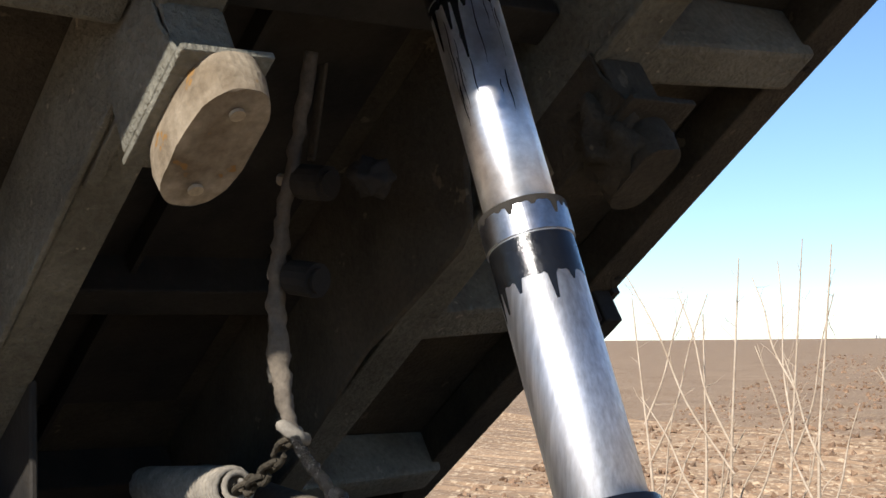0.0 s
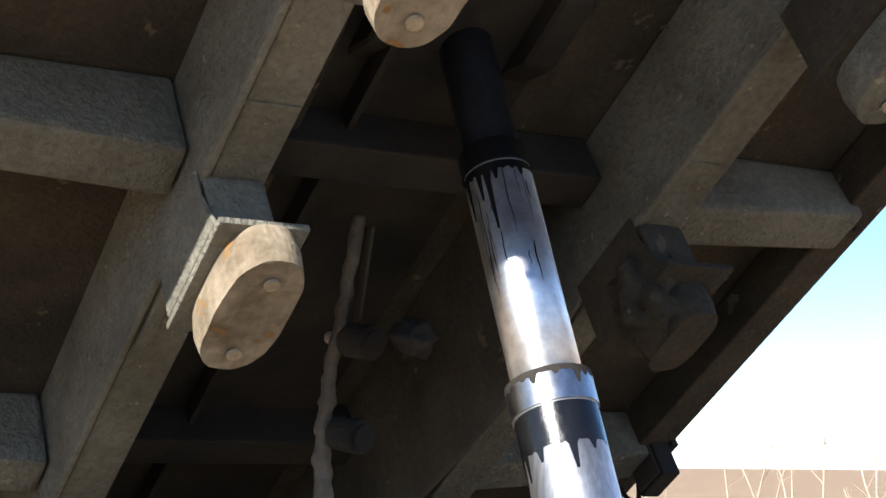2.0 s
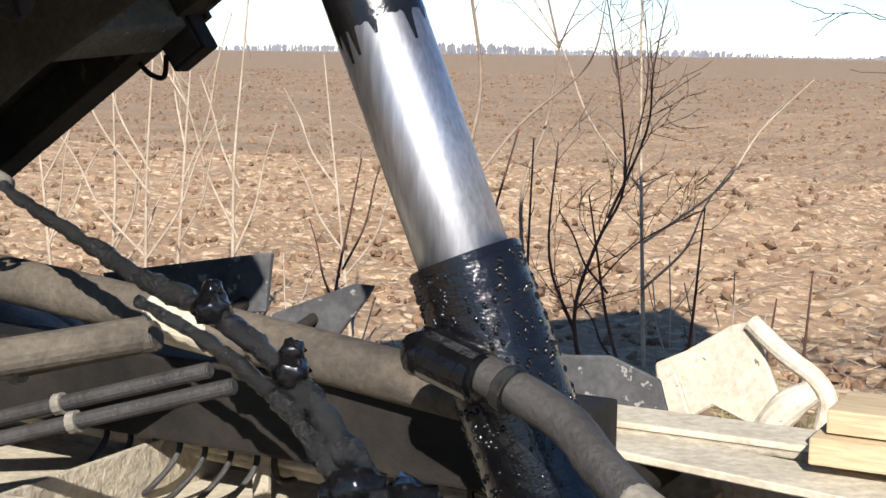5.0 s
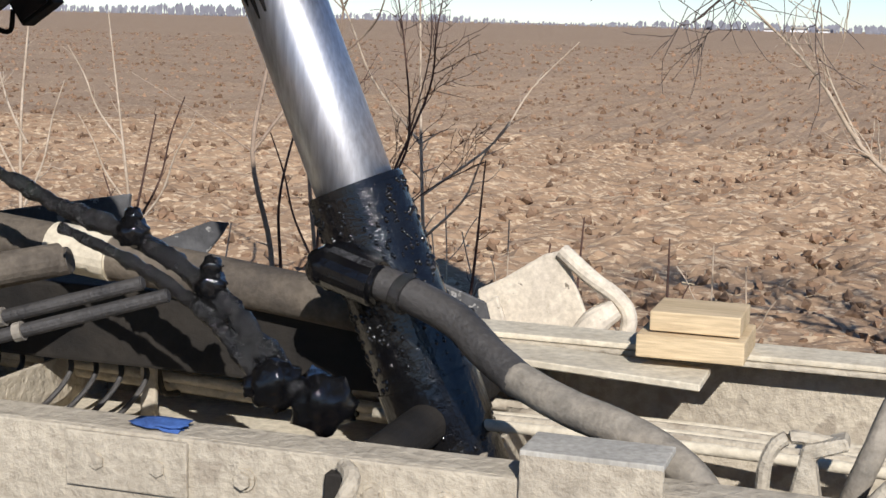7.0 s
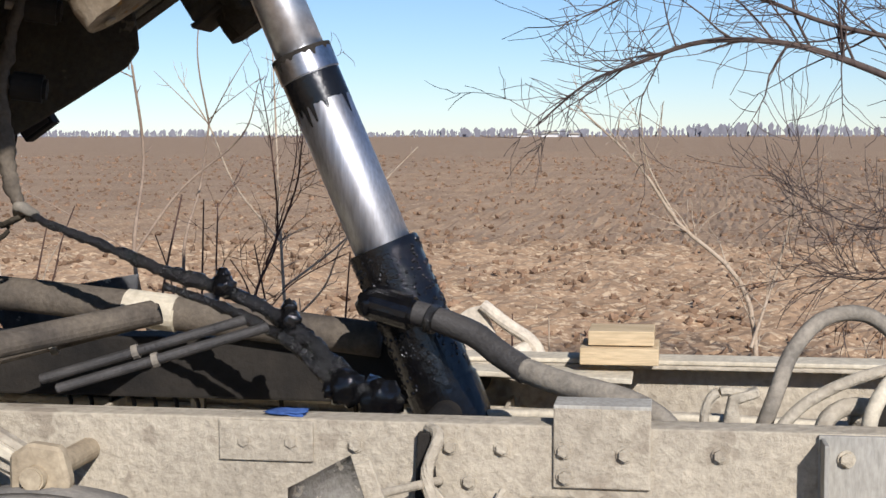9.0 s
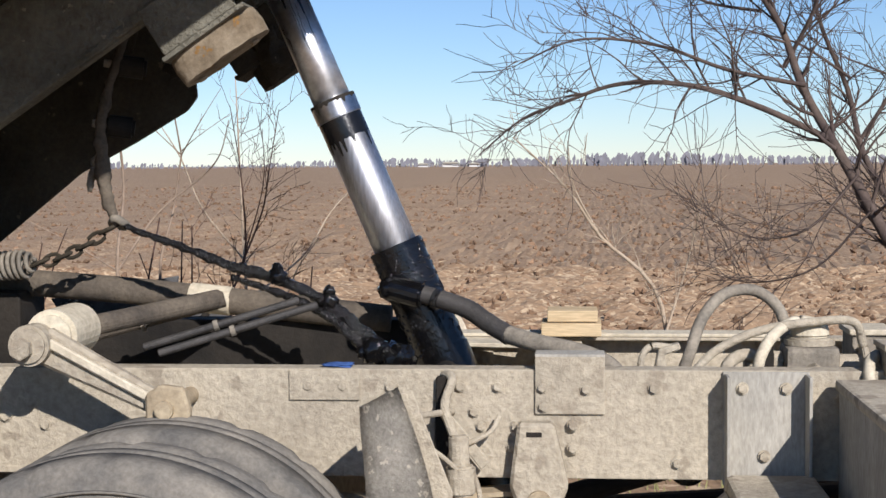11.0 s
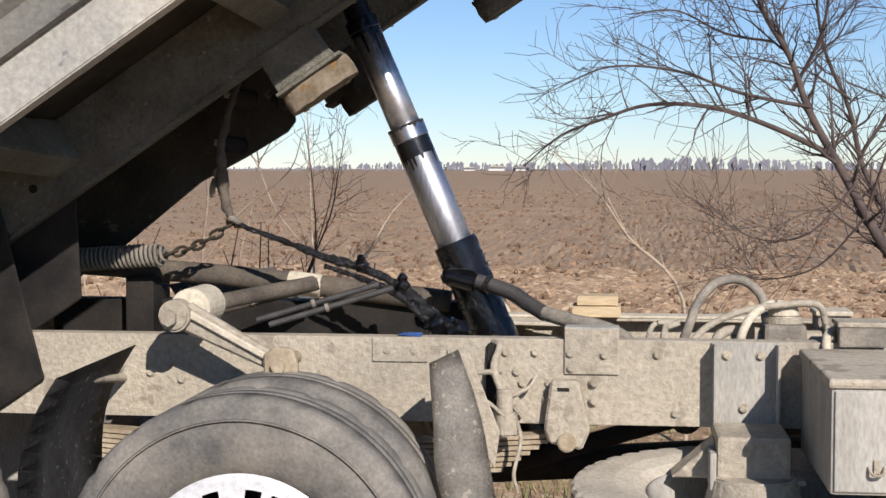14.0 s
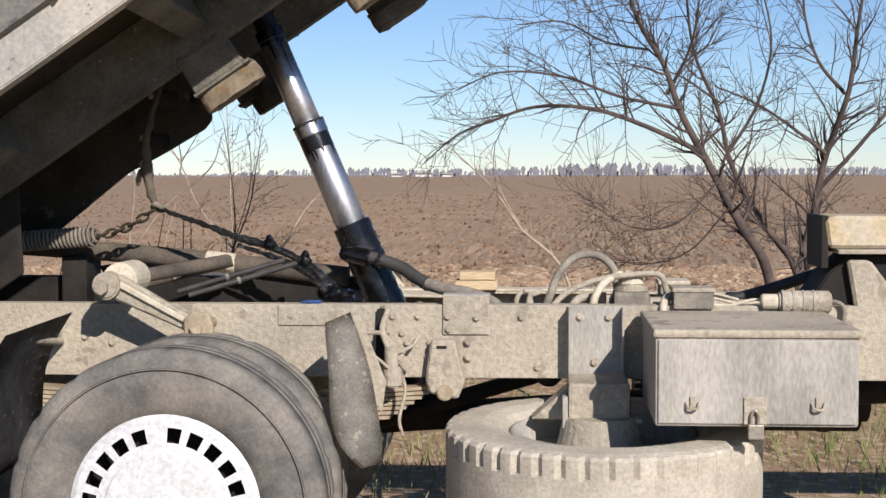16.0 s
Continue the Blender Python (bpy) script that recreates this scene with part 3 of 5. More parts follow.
part("back_plate", bx(0.685, 0.885, -0.010, 0.0, 0.80, 1.068, 0.002), DUST_GREY, gus)
for x in (0.688, 0.874):
    part("rib", bx(x, x + 0.008, -0.075, -0.010, 0.78, 1.064, 0.002), DUST_GREY, gus)
part("carrier_head", bx(0.685, 0.89, -0.30, -0.05, 0.70, 0.835, 0.012), DUST, gus, "boxy winch housing")
# Dark block painted as the shaded inside of the housing's mouth.
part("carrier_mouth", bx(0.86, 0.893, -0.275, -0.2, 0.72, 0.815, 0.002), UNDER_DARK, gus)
part("clamp_wing", prism([(0.56, 0.70), (0.685, 0.81), (0.685, 0.70)], -0.22, -0.1, 0.004), DUST, gus)
part("hanger_hub", rod((0.79, -0.27, 0.72), (0.79, -0.27, 0.56), 0.12, 28, 0.16, 0.006), DUST, gus)
part("latch", bx(0.665, 0.683, -0.315, -0.12, 0.685, 0.79, 0.004), DUST_GREY, gus)
part("latch_foot", bx(0.89, 0.93, -0.3, -0.26, 0.70, 0.715, 0.003), DUST_GREY, gus)
pieces("bolt", bolt_mesh(), DUST, gus, [(0.73, -0.01, 1.03), (0.83, -0.01, 1.03), (0.78, -0.01, 0.87)])


# ---- wheels ----
def tyre_profile(w=0.27, R=0.505, ri=0.285):
    h = w / 2
    return [(ri, -h * 0.72), (ri + 0.03, -h * 0.86), (ri + 0.07, -h * 0.97), (ri + 0.12, -h), (R - 0.075, -h * 0.97), (R - 0.058, -h * 0.99), (R - 0.03, -h * 0.90), (R - 0.008, -h * 0.80), (R, -h * 0.66), (R, -h * 0.24), (R - 0.006, -h * 0.22), (R - 0.006, -h * 0.14), (R, -h * 0.12),
            (R, h * 0.12), (R - 0.006, h * 0.14), (R - 0.006, h * 0.22), (R, h * 0.24), (R, h * 0.66), (R - 0.008, h * 0.80), (R - 0.03, h * 0.90), (R - 0.075, h * 0.97), (ri + 0.12, h), (ri + 0.05, h * 0.93), (ri, h * 0.72)]


def tyre_wob(i, k):
    return -0.007 if k in (6, 7, 8, 17, 18, 19) and i % 6 == 0 else 0.0


def hubcap():
    """White wheel trim with groups of square slots cut through its ring."""
    rs = [0.0, 0.03, 0.085, 0.185, 0.192, 0.218, 0.264, 0.287, 0.303]
    hs = [0.042, 0.042, 0.030, 0.028, 0.022, 0.018, 0.014, 0.010, 0.0]
    seg = 180
    bm = bmesh.new()
    rows = [[bm.verts.new((r * math.cos(2 * math.pi * i / seg), r * math.sin(2 * math.pi * i / seg), h)) for i in range(seg)] for r, h in zip(rs[1:], hs[1:])]
    for k in range(len(rows) - 1):
        for i in range(seg):
            deg = (i * 2 + 0.5) % 90
            if k == 4 and any(abs(deg - c) < 5.2 for c in (13, 29, 45, 61, 77)):
                continue
            j = (i + 1) % seg
            bm.faces.new((rows[k][i], rows[k + 1][i], rows[k + 1][j], rows[k][j]))
    bm.faces.new(rows[0])
    bmesh.ops.recalc_face_normals(bm, faces=bm.faces[:])
    bmesh.ops.solidify(bm, geom=bm.faces[:], thickness=0.003)
    return bm


FACE = Matrix.Rotation(radians(90), 4, "X")


def spare_profile(w=0.27, R=0.505, ri=0.285):
    """A squarer tyre, with a broad flat tread and sharp shoulders."""
    h = w / 2
    low = [(ri, 0.72), (ri + 0.05, 0.93), (ri + 0.1, 1.0), (R - 0.04, 0.99), (R - 0.008, 0.95), (R, 0.88), (R, 0.52), (R, 0.48)]
    return [(r, -h * k) for r, k in low] + [(r, h * k) for r, k in low[::-1]]


def spare_wob(i, k):
    return -0.014 if k in (4, 5, 6, 9, 10, 11) and i % 4 == 0 else 0.0


def wheel(x, y, z, m, cap, label, group="", rub=None):
    """A wheel whose outer face is at local +z, set by m at its centre."""
    ob = thing("truck_wheel", label, "wheel", (x, y, z), group)
    place = Matrix.Translation((x, y, z)) @ m
    b = lathe(spare_profile(), 176, spare_wob) if rub else lathe(tyre_profile(), 120, tyre_wob)
    b.transform(place)
    ty = part("tyre", b, rub or RUBBER, ob, smooth=not rub)
    if cap:
        g_ = lathe([(0.443, 0.1335), (0.447, 0.1358), (0.451, 0.1325)], 96)
        g_.transform(place)
        part("sidewall_ring", g_, RUBBER, ty, smooth=True)
    r = lathe([(0.30, 0.11), (0.285, 0.115), (0.27, 0.09), (0.26, 0.0), (0.26, -0.1), (0.30, -0.1)], 72)
    r.transform(place)
    part("rim", r, DUST_GREY if not cap else UNDER_DARK, ob, smooth=True)
    d = lathe([(0.0001, 0.045), (0.27, 0.045), (0.27, 0.03), (0.0001, 0.03)], 60)
    d.transform(place)
    part("rim_disc", d, UNDER_DARK if cap else DUST_GREY, ob)
    if cap:
        c = hubcap()
        c.transform(place @ Matrix.Translation((0, 0, 0.108)) @ Matrix.Rotation(radians(cap), 4, "Z"))
        hc = part("hubcap", c, WHITE, ob, "white slotted wheel trim")
        n = rod((0, 0, 0.125), (0, 0, 0.150), 0.078, 48, 0.068, 0.006)
        n.transform(place)
        part("hub_dome", n, WHITE, hc)
    return ob


REAR = "rear wheels"
wheel(-0.575, -0.62, 0.485, FACE, 5.0, "dusty dual truck wheel with white slotted trim", REAR)
wheel(-0.575, -0.29, 0.485, FACE, 0, "dusty inner truck wheel beside the frame", REAR)
wheel(-1.93, -0.62, 0.485, FACE, 5.0, "dusty rear axle truck wheel with white trim", REAR)
wheel(-1.93, -0.29, 0.485, FACE, 0, "dusty inner rear axle wheel", REAR)
for x in (-0.575, -1.93):
    wheel(x, 1.18, 0.485, FACE, 0, "dusty inner truck wheel behind the frame", REAR)
    wheel(x, 1.51, 0.485, Matrix.Rotation(radians(-90), 4, "X"), 0, "dusty truck wheel on the field side", REAR)
wheel(0.80, -0.29, 0.555, Matrix.Rotation(radians(2), 4, "X") @ Matrix.Diagonal((1.04, 1.04, 1.12, 1)), 0, "dust-covered spare wheel lying flat under its carrier", "spare wheel", RUBBER_DUST)

# ---- springs, axle rods, lever arm ----
sp = thing("leaf_spring", "stack of dusty rusty spring leaves under the frame", "leaf spring", (-0.5, 0.03, 0.6))
for k in range(7):
    ln = 0.80 - 0.028 * k
    pts = [(-0.575 + u * ln, 0.035, 0.735 - 0.016 * k - 0.10 * (u * ln / 0.8) ** 2 * -0.35) for u in (-1, -0.6, -0.2, 0.2, 0.6, 1)]
    b = bmesh.new()
    rows = [[b.verts.new((x, y, z + dz)) for y, dz in ((-0.01, 0), (0.075, 0), (0.075, 0.012), (-0.01, 0.012))] for x, y0, z in pts for y in [0]]
    for p, q in zip(rows, rows[1:]):
        for j in range(4):
            b.faces.new((p[j], q[j], q[(j + 1) % 4], p[(j + 1) % 4]))
    b.faces.new(rows[0])
    b.faces.new(rows[-1][::-1])
    bmesh.ops.recalc_face_normals(b, faces=b.faces[:])
    part("leaf", b, LEAF, sp)
part("axle_beam", rod((-0.575, -0.75, 0.485), (-0.575, 1.62, 0.485), 0.07, 20), UNDER_DARK, sp)

ds_ = thing("drive_shaft", "dark greasy drive shaft under the frame", "drive shaft", (0.4, 0.44, 0.62))
part("shaft", rod((-0.42, 0.44, 0.56), (1.9, 0.44, 0.72), 0.055, 20), UNDER_DARK, ds_)
for x in (-0.30, 1.30):
    part("joint", rod((x, 0.44, 0.567 + 0.069 * (x + 0.3)), (x + 0.09, 0.44, 0.573 + 0.069 * (x + 0.3)), 0.085, 18, bev=0.01), UNDER, ds_)
tr_ = thing("torque_rod", "dusty slanting torque rod below the frame", "rod", (0.3, 0.3, 0.6))
part("bar", rod((-0.35, 0.30, 0.50), (0.62, 0.26, 0.80), 0.03, 16), UNDER_DARK, tr_)
part("bush", rod((0.62, 0.20, 0.80), (0.62, 0.32, 0.80), 0.05, 18, bev=0.006), UNDER, tr_)
# Made-up dark drum that fills the black shade below the tool box.
at_ = thing("shade_drum", "added dark drum standing in for shade under the far rail", "air tank", (1.4, 1.05, 0.4))
part("shell", rod((0.98, 1.08, 0.62), (1.95, 1.08, 0.62), 0.17, 32, bev=0.04), UNDER_DARK, at_)
for x in (1.15, 1.75):
    part("strap", rod((x, 1.08, 0.62), (x + 0.04, 1.08, 0.62), 0.174, 32), UNDER, at_)
    part("hanger", bx(x, x + 0.04, 0.89, 0.93, 0.62, 0.86, 0.003), UNDER, at_)

arm = thing("lever_arm", "dusty cast lever arm with a round boss", "lever", (-0.9, -0.1, 1.1))
part("boss", rod((-0.905, -0.235, 1.15), (-0.905, 0.0, 1.15), 0.048, 24, bev=0.008), DUST, arm)
part("boss_cover", rod((-0.875, -0.17, 1.165), (-0.875, 0.03, 1.165), 0.062, 24, bev=0.012), PALE, arm)
part("boss_nut", rod((-0.915, -0.262, 1.145), (-0.915, -0.23, 1.145), 0.026, 6, bev=0.002), DUST, arm)
part("arm_web", prism([(-0.93, 1.12), (-0.87, 1.19), (-0.62, 1.045), (-0.575, 1.05), (-0.575, 1.0), (-0.62, 0.985)], -0.20, -0.165, 0.008), DUST, arm)
part("arm_ridge", prism([(-0.88, 1.15), (-0.86, 1.165), (-0.63, 1.04), (-0.635, 1.02)], -0.215, -0.198, 0.004), PALE, arm)
part("pivot_plate", prism([(-0.635, 0.975), (-0.635, 1.04), (-0.60, 1.062), (-0.545, 1.055), (-0.53, 1.0), (-0.54, 0.96), (-0.60, 0.95)], -0.23, -0.20, 0.006), LEAF, arm, "ochre rusty pivot plate")
part("pivot_pin", rod((-0.588, -0.25, 1.005), (-0.588, 0.0, 1.005), 0.021, 20, bev=0.003), LEAF, arm)
part("shaft", rod((-0.89, 0.0, 1.16), (-0.62, 0.42, 1.20), 0.026, 18), PIPE_DARK, arm, "dusty cross shaft")

# mud flaps
mf = thing("mud_flap", "bent dusty rubber mud flap hanging ahead of the wheel", "mud flap", (0, -0.3, 0.56))
b = bmesh.new()
rows = []
for i in range(13):
    t = i / 12
    z = 1.055 - 0.49 * t
    xc = -0.085 + 0.12 * t ** 1.4 + 0.012 * math.sin(6 * t)
    w = 0.016 + 0.058 * math.sin(math.pi * min(1, t * 0.62 + 0.1)) * (1 if t < 0.88 else (1 - t) / 0.12 * 0.6 + 0.4)
    rows.append([b.verts.new((xc + w * s, -0.33 + 0.05 * s * (1 - t) - 0.05 * t + 0.015 * math.sin(9 * t + 2 * s), z + 0.012 * s)) for s in (-1, -0.5, 0, 0.5, 1)])
for p, q in zip(rows, rows[1:]):
    for j in range(4):
        b.faces.new((p[j], q[j], q[j + 1], p[j + 1]))
bmesh.ops.solidify(b, geom=b.faces[:], thickness=0.009)
part("flap", b, FLAP, mf, smooth=True)
part("flap_stay", rod((-0.06, -0.30, 1.0), (0.05, -0.005, 0.97), 0.008, 10), DUST, mf)
part("second_fold", prism([(-0.05, 1.05), (-0.02, 1.06), (0.07, 0.83), (0.055, 0.72), (0.01, 0.80)], -0.27, -0.262, 0.002), DUST, mf, "creased plate behind the flap")
for x0, sgn in ((-1.22, 1),):
    g = thing("wheel_splash_plate", "dark curved splash plate between the rear wheels", "mud guard", (x0, -0.4, 0.6))
    b = bmesh.new()
    rows = []
    for i in range(11):
        t = i / 10
        rows.append([b.verts.new((x0 + 0.14 * (1 - t) ** 1.7 - 0.02 * math.sin(5 * t), y, 1.03 - 0.5 * t + 0.02 * (y + 0.7))) for y in (-0.72, -0.5, -0.25, -0.05)])
    for p, q in zip(rows, rows[1:]):
        for j in range(3):
            b.faces.new((p[j], q[j], q[j + 1], p[j + 1]))
    bmesh.ops.solidify(b, geom=b.faces[:], thickness=0.008)
    part("plate", b, SHEET, g, smooth=True)
    part("stay", rod((x0 + 0.08, -0.4, 0.98), (x0 + 0.08, 0.0, 0.93), 0.014, 12), DUST, g)

# brake valve cluster beside the flap
bv = thing("brake_fitting_cluster", "dusty brake fittings and thin lines on the rail", "fittings", (0.05, -0.05, 0.8))
part("valve_body", join(rod((0.075, -0.10, 0.86), (0.075, -0.10, 0.79), 0.035, 18, bev=0.006), rod((0.07, -0.10, 0.93), (0.072, -0.10, 0.85), 0.024, 14, bev=0.004)), DUST, bv)
part("elbow", tube([(0.06, -0.09, 0.92), (0.035, -0.06, 0.99), (0.05, -0.03, 1.05), (0.03, 0.0, 1.06)], 0.011, 10), DUST, bv)
for k, pts in enumerate((((0.09, -0.11, 0.83), (0.02, -0.15, 0.90), (-0.06, -0.13, 0.93), (-0.09, -0.05, 0.97)), ((0.1, -0.09, 0.85), (0.12, -0.11, 0.78), (0.10, -0.12, 0.68), (0.11, -0.10, 0.62)), ((0.08, -0.07, 0.9), (0.14, -0.06, 0.93), (0.16, -0.02, 0.96)), ((0.05, -0.12, 0.8), (0.0, -0.16, 0.86), (-0.04, -0.18, 0.89), (-0.05, -0.2, 0.95)))):
    part("line", tube(pts, 0.006, 8), DUST, bv)
part("bracket", prism([(0.02, 0.97), (0.05, 0.97), (0.14, 0.86), (0.12, 0.84)], -0.06, -0.048, 0.002), DUST, bv)

# ---- tool box ----
tb = thing("tool_box", "grey dust-streaked steel tool box on the frame", "tool box", (1.25, -0.35, 0.75))
part("body", bx(0.945, 1.565, -0.665, -0.04, 0.755, 1.04, 0.012), DUST_GREY, tb)
part("lid", bx(0.938, 1.572, -0.675, -0.03, 1.03, 1.056, 0.009), DUST, tb, "dust-covered lid")
part("front_door", bx(0.955, 1.555, -0.672, -0.664, 0.765, 1.024, 0.004), DUST_GREY, tb)
part("hasp", bx(1.215, 1.285, -0.680, -0.671, 0.765, 0.85, 0.003), DUST, tb)
for x in (1.06, 1.44):
    lf = part("lift_ring", tube([(x - 0.02, -0.674, 0.832), (x - 0.012, -0.69, 0.815), (x + 0.012, -0.69, 0.815), (x + 0.02, -0.674, 0.832)], 0.004, 8), DUST, tb)
    part("ring_plate", bx(x - 0.008, x + 0.008, -0.679, -0.671, 0.815, 0.85, 0.002), DUST, lf)
part("mount", bx(0.98, 1.53, -0.05, 0.0, 0.83, 1.0, 0.004), UNDER_DARK, tb)
pl = thing("padlock", "dull steel padlock hanging on the tool box hasp", "padlock", (1.25, -0.69, 0.72))
part("shackle", tube([(1.237, -0.69, 0.765), (1.237, -0.69, 0.795), (1.247, -0.69, 0.81), (1.257, -0.69, 0.795), (1.257, -0.69, 0.765)], 0.0045, 8), BRASS, pl)
part("lock_body", bx(1.226, 1.274, -0.701, -0.680, 0.722, 0.768, 0.004, ), BRASS, pl)

# ---- air valves, hoses and small boxes on top of the frame ----
av = thing("air_valve", "dusty round air valve with pipe unions", "valve", (0.92, 0.22, 1.0))
part("valve_body", bx(0.855, 0.985, 0.16, 0.30, 0.97, 1.105, 0.014), HOSE, av)
part("dome", rod((0.92, 0.23, 1.10), (0.92, 0.23, 1.125), 0.062, 28, bev=0.006), DUST, av)
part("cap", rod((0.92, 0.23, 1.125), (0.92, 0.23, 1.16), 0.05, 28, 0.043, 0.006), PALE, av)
part("port", rod((0.985, 0.23, 1.05), (1.06, 0.23, 1.05), 0.032, 18, bev=0.004), DUST, av)
part("port_flange", rod((1.045, 0.23, 1.05), (1.06, 0.23, 1.05), 0.055, 18, bev=0.003), DUST, av)
part("port", rod((0.855, 0.23, 1.06), (0.76, 0.23, 1.065), 0.028, 18, bev=0.004), DUST, av)
part("union_nut", rod((0.83, 0.23, 1.063), (0.80, 0.23, 1.064), 0.036, 6, bev=0.002), UNDER_DARK, av)
part("union_nut", rod((0.92, 0.16, 1.04), (0.92, 0.11, 1.04), 0.03, 6, bev=0.002), DUST, av)
part("base_bracket", bx(0.84, 1.08, 0.12, 0.34, 0.95, 0.985, 0.004), UNDER_DARK, av)


def hose(label, pts, r, mtl, seg=12, lump=0.0, clamps=0):
    ob = thing("hose", label, "hose", pts[0], "hoses and pipes on the frame")
    part("tube", tube(pts, r, seg, lump), mtl, ob, smooth=True)
    for k in range(clamps):
        p = smooth_path(pts, 8)
        i = int((k + 0.5) / clamps * (len(p) - 2))
        part("clamp", rod(p[i], p[i].lerp(p[i + 1], 0.7), r * 1.25, 14), mtl, ob)
    return ob


hose("grey looped rubber air hose over the frame", [(0.60, 0.2, 1.02), (0.625, 0.2, 1.09), (0.66, 0.25, 1.17), (0.72, 0.30, 1.225), (0.80, 0.33, 1.23), (0.86, 0.32, 1.18), (0.875, 0.30, 1.10)], 0.015, HOSE)
hose("dusty curved air hose to the valve", [(0.62, 0.12, 1.04), (0.68, 0.13, 1.10), (0.78, 0.15, 1.145), (0.90, 0.17, 1.165), (1.02, 0.2, 1.165), (1.05, 0.22, 1.10)], 0.011, DUST)
hose("short dusty hose bent down to the frame", [(0.775, 0.10, 1.03), (0.785, 0.10, 1.09), (0.82, 0.13, 1.14), (0.88, 0.2, 1.165), (0.94, 0.21, 1.16)], 0.014, PALE)
hose("low elbow hose on the frame", [(0.70, 0.14, 1.03), (0.715, 0.14, 1.07), (0.75, 0.17, 1.085), (0.80, 0.22, 1.075)], 0.016, DUST)
hose("thin dusty pipe along the frame", [(1.06, 0.25, 1.06), (1.3, 0.27, 1.05), (1.5, 0.28, 1.06), (1.8, 0.3, 1.08)], 0.02, DUST)
hose("dark cable conduit rising to the cab mount", [(1.10, 0.5, 1.03), (1.3, 0.5, 1.05), (1.45, 0.48, 1.09), (1.62, 0.45, 1.15), (1.8, 0.45, 1.2)], 0.022, HOSE_BLACK)
hose("short vertical hose stub behind the tool box", [(1.04, -0.02, 1.0), (1.02, -0.02, 1.05), (1.03, 0.03, 1.09), (1.06, 0.08, 1.10)], 0.014, PALE)
for pts in (((1.15, 0.0, 1.08), (1.25, 0.02, 1.07), (1.35, 0.03, 1.09), (1.42, 0.0, 1.06)), ((1.2, 0.1, 1.09), (1.32, 0.1, 1.07), (1.5, 0.08, 1.1)), ((1.1, 0.12, 1.07), (1.2, 0.15, 1.10), (1.3, 0.14, 1.08))):
    hose("thin dusty wire on the frame top", list(pts), 0.0055, PALE, 8)
cb = thing("clip_bracket", "bent tan clip bracket holding pipes", "bracket", (0.56, 0.2, 1.0))
part("strap", prism([(0.525, 1.0), (0.545, 1.10), (0.595, 1.115), (0.60, 1.10), (0.56, 1.085), (0.575, 1.0)], 0.16, 0.20, 0.003), DUST, cb)
part("hook", tube([(0.50, 0.17, 1.03), (0.505, 0.17, 1.08), (0.53, 0.18, 1.105), (0.59, 0.18, 1.10)], 0.009, 10), DUST, cb)
for k in range(5):
    hose("thin pipe run lying between the frame rails", [(-0.1 + 0.05 * k, 0.45 + 0.07 * k, 1.0 - 0.012 * k), (0.4, 0.42 + 0.07 * k, 1.01 - 0.012 * k), (1.0, 0.40 + 0.06 * k, 1.0 - 0.01 * k), (1.7, 0.4 + 0.06 * k, 0.99)], 0.009 + 0.002 * (k % 2), DUST if k % 2 else PALE, 8)
ub = thing("junction_box", "dusty rectangular junction box on the frame", "box", (1.12, 0.0, 1.05))
part("body", bx(1.055, 1.195, -0.03, 0.10, 1.06, 1.125, 0.006), HOSE, ub)
part("cover", bx(1.05, 1.20, -0.035, 0.105, 1.12, 1.135, 0.004), DUST, ub)
ub = thing("junction_box", "small dusty control box behind the valve", "box", (1.1, 0.3, 1.07))
part("body", bx(1.03, 1.13, 0.26, 0.40, 1.02, 1.13, 0.006), HOSE, ub)
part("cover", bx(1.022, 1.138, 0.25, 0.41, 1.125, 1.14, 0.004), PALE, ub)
mt = thing("electric_motor_unit", "grey ribbed cylinder unit behind the tool box", "motor", (1.5, 0.0, 1.05))
part("housing", rod((1.42, 0.0, 1.085), (1.60, 0.0, 1.085), 0.04, 24, bev=0.008), DUST, mt)
part("nose", rod((1.36, 0.0, 1.085), (1.42, 0.0, 1.085), 0.028, 20, bev=0.004), PALE, mt)
for k in range(4):
    part("band", rod((1.43 + 0.035 * k, 0, 1.085), (1.436 + 0.035 * k, 0, 1.085), 0.0425, 24), DUST_GREY, mt)
part("lead", tube([(1.60, 0.0, 1.09), (1.64, -0.02, 1.07), (1.635, -0.03, 1.0), (1.61, -0.03, 0.95)], 0.008, 8), HOSE, mt)
cm = thing("cab_mount", "dusty stepped cab mount with tan cover", "cab mount", (1.75, 0.2, 1.05))
part("lower_bracket", prism([(1.52, 1.06), (1.60, 1.18), (1.68, 1.25), (2.6, 1.25), (2.6, 0.95), (1.6, 0.95)], 0.06, 0.34, 0.01), UNDER_DARK, cm)
part("side_arch", prism([(1.69, 1.06), (1.66, 1.23), (1.74, 1.23), (1.80, 1.15), (1.95, 1.13), (1.95, 1.05)], 0.02, 0.06, 0.01), DUST, cm)
part("shelf", bx(1.625, 2.6, 0.0, 0.4, 1.252, 1.268, 0.005), DUST, cm)
part("cover", prism([(1.60, 1.27), (1.585, 1.37), (1.62, 1.385), (2.6, 1.37), (2.6, 1.27)], 0.04, 0.36, 0.012), surf("tan_cover_paint", (0.56, 0.42, 0.20), (0.50, 0.44, 0.34), 0.7, 0, 6, 60, 0.2), cm, "tan dusty cover")
part("end_plate", bx(1.575, 1.60, 0.05, 0.35, 1.2, 1.385, 0.004), UNDER_DARK, cm)
part("lens", blob((1.86, 0.03, 1.345), 0.045, 0.02, 3, (1.2, 0.5, 0.8)), DUST_GREY, cm, "clouded round lamp glass", smooth=True)
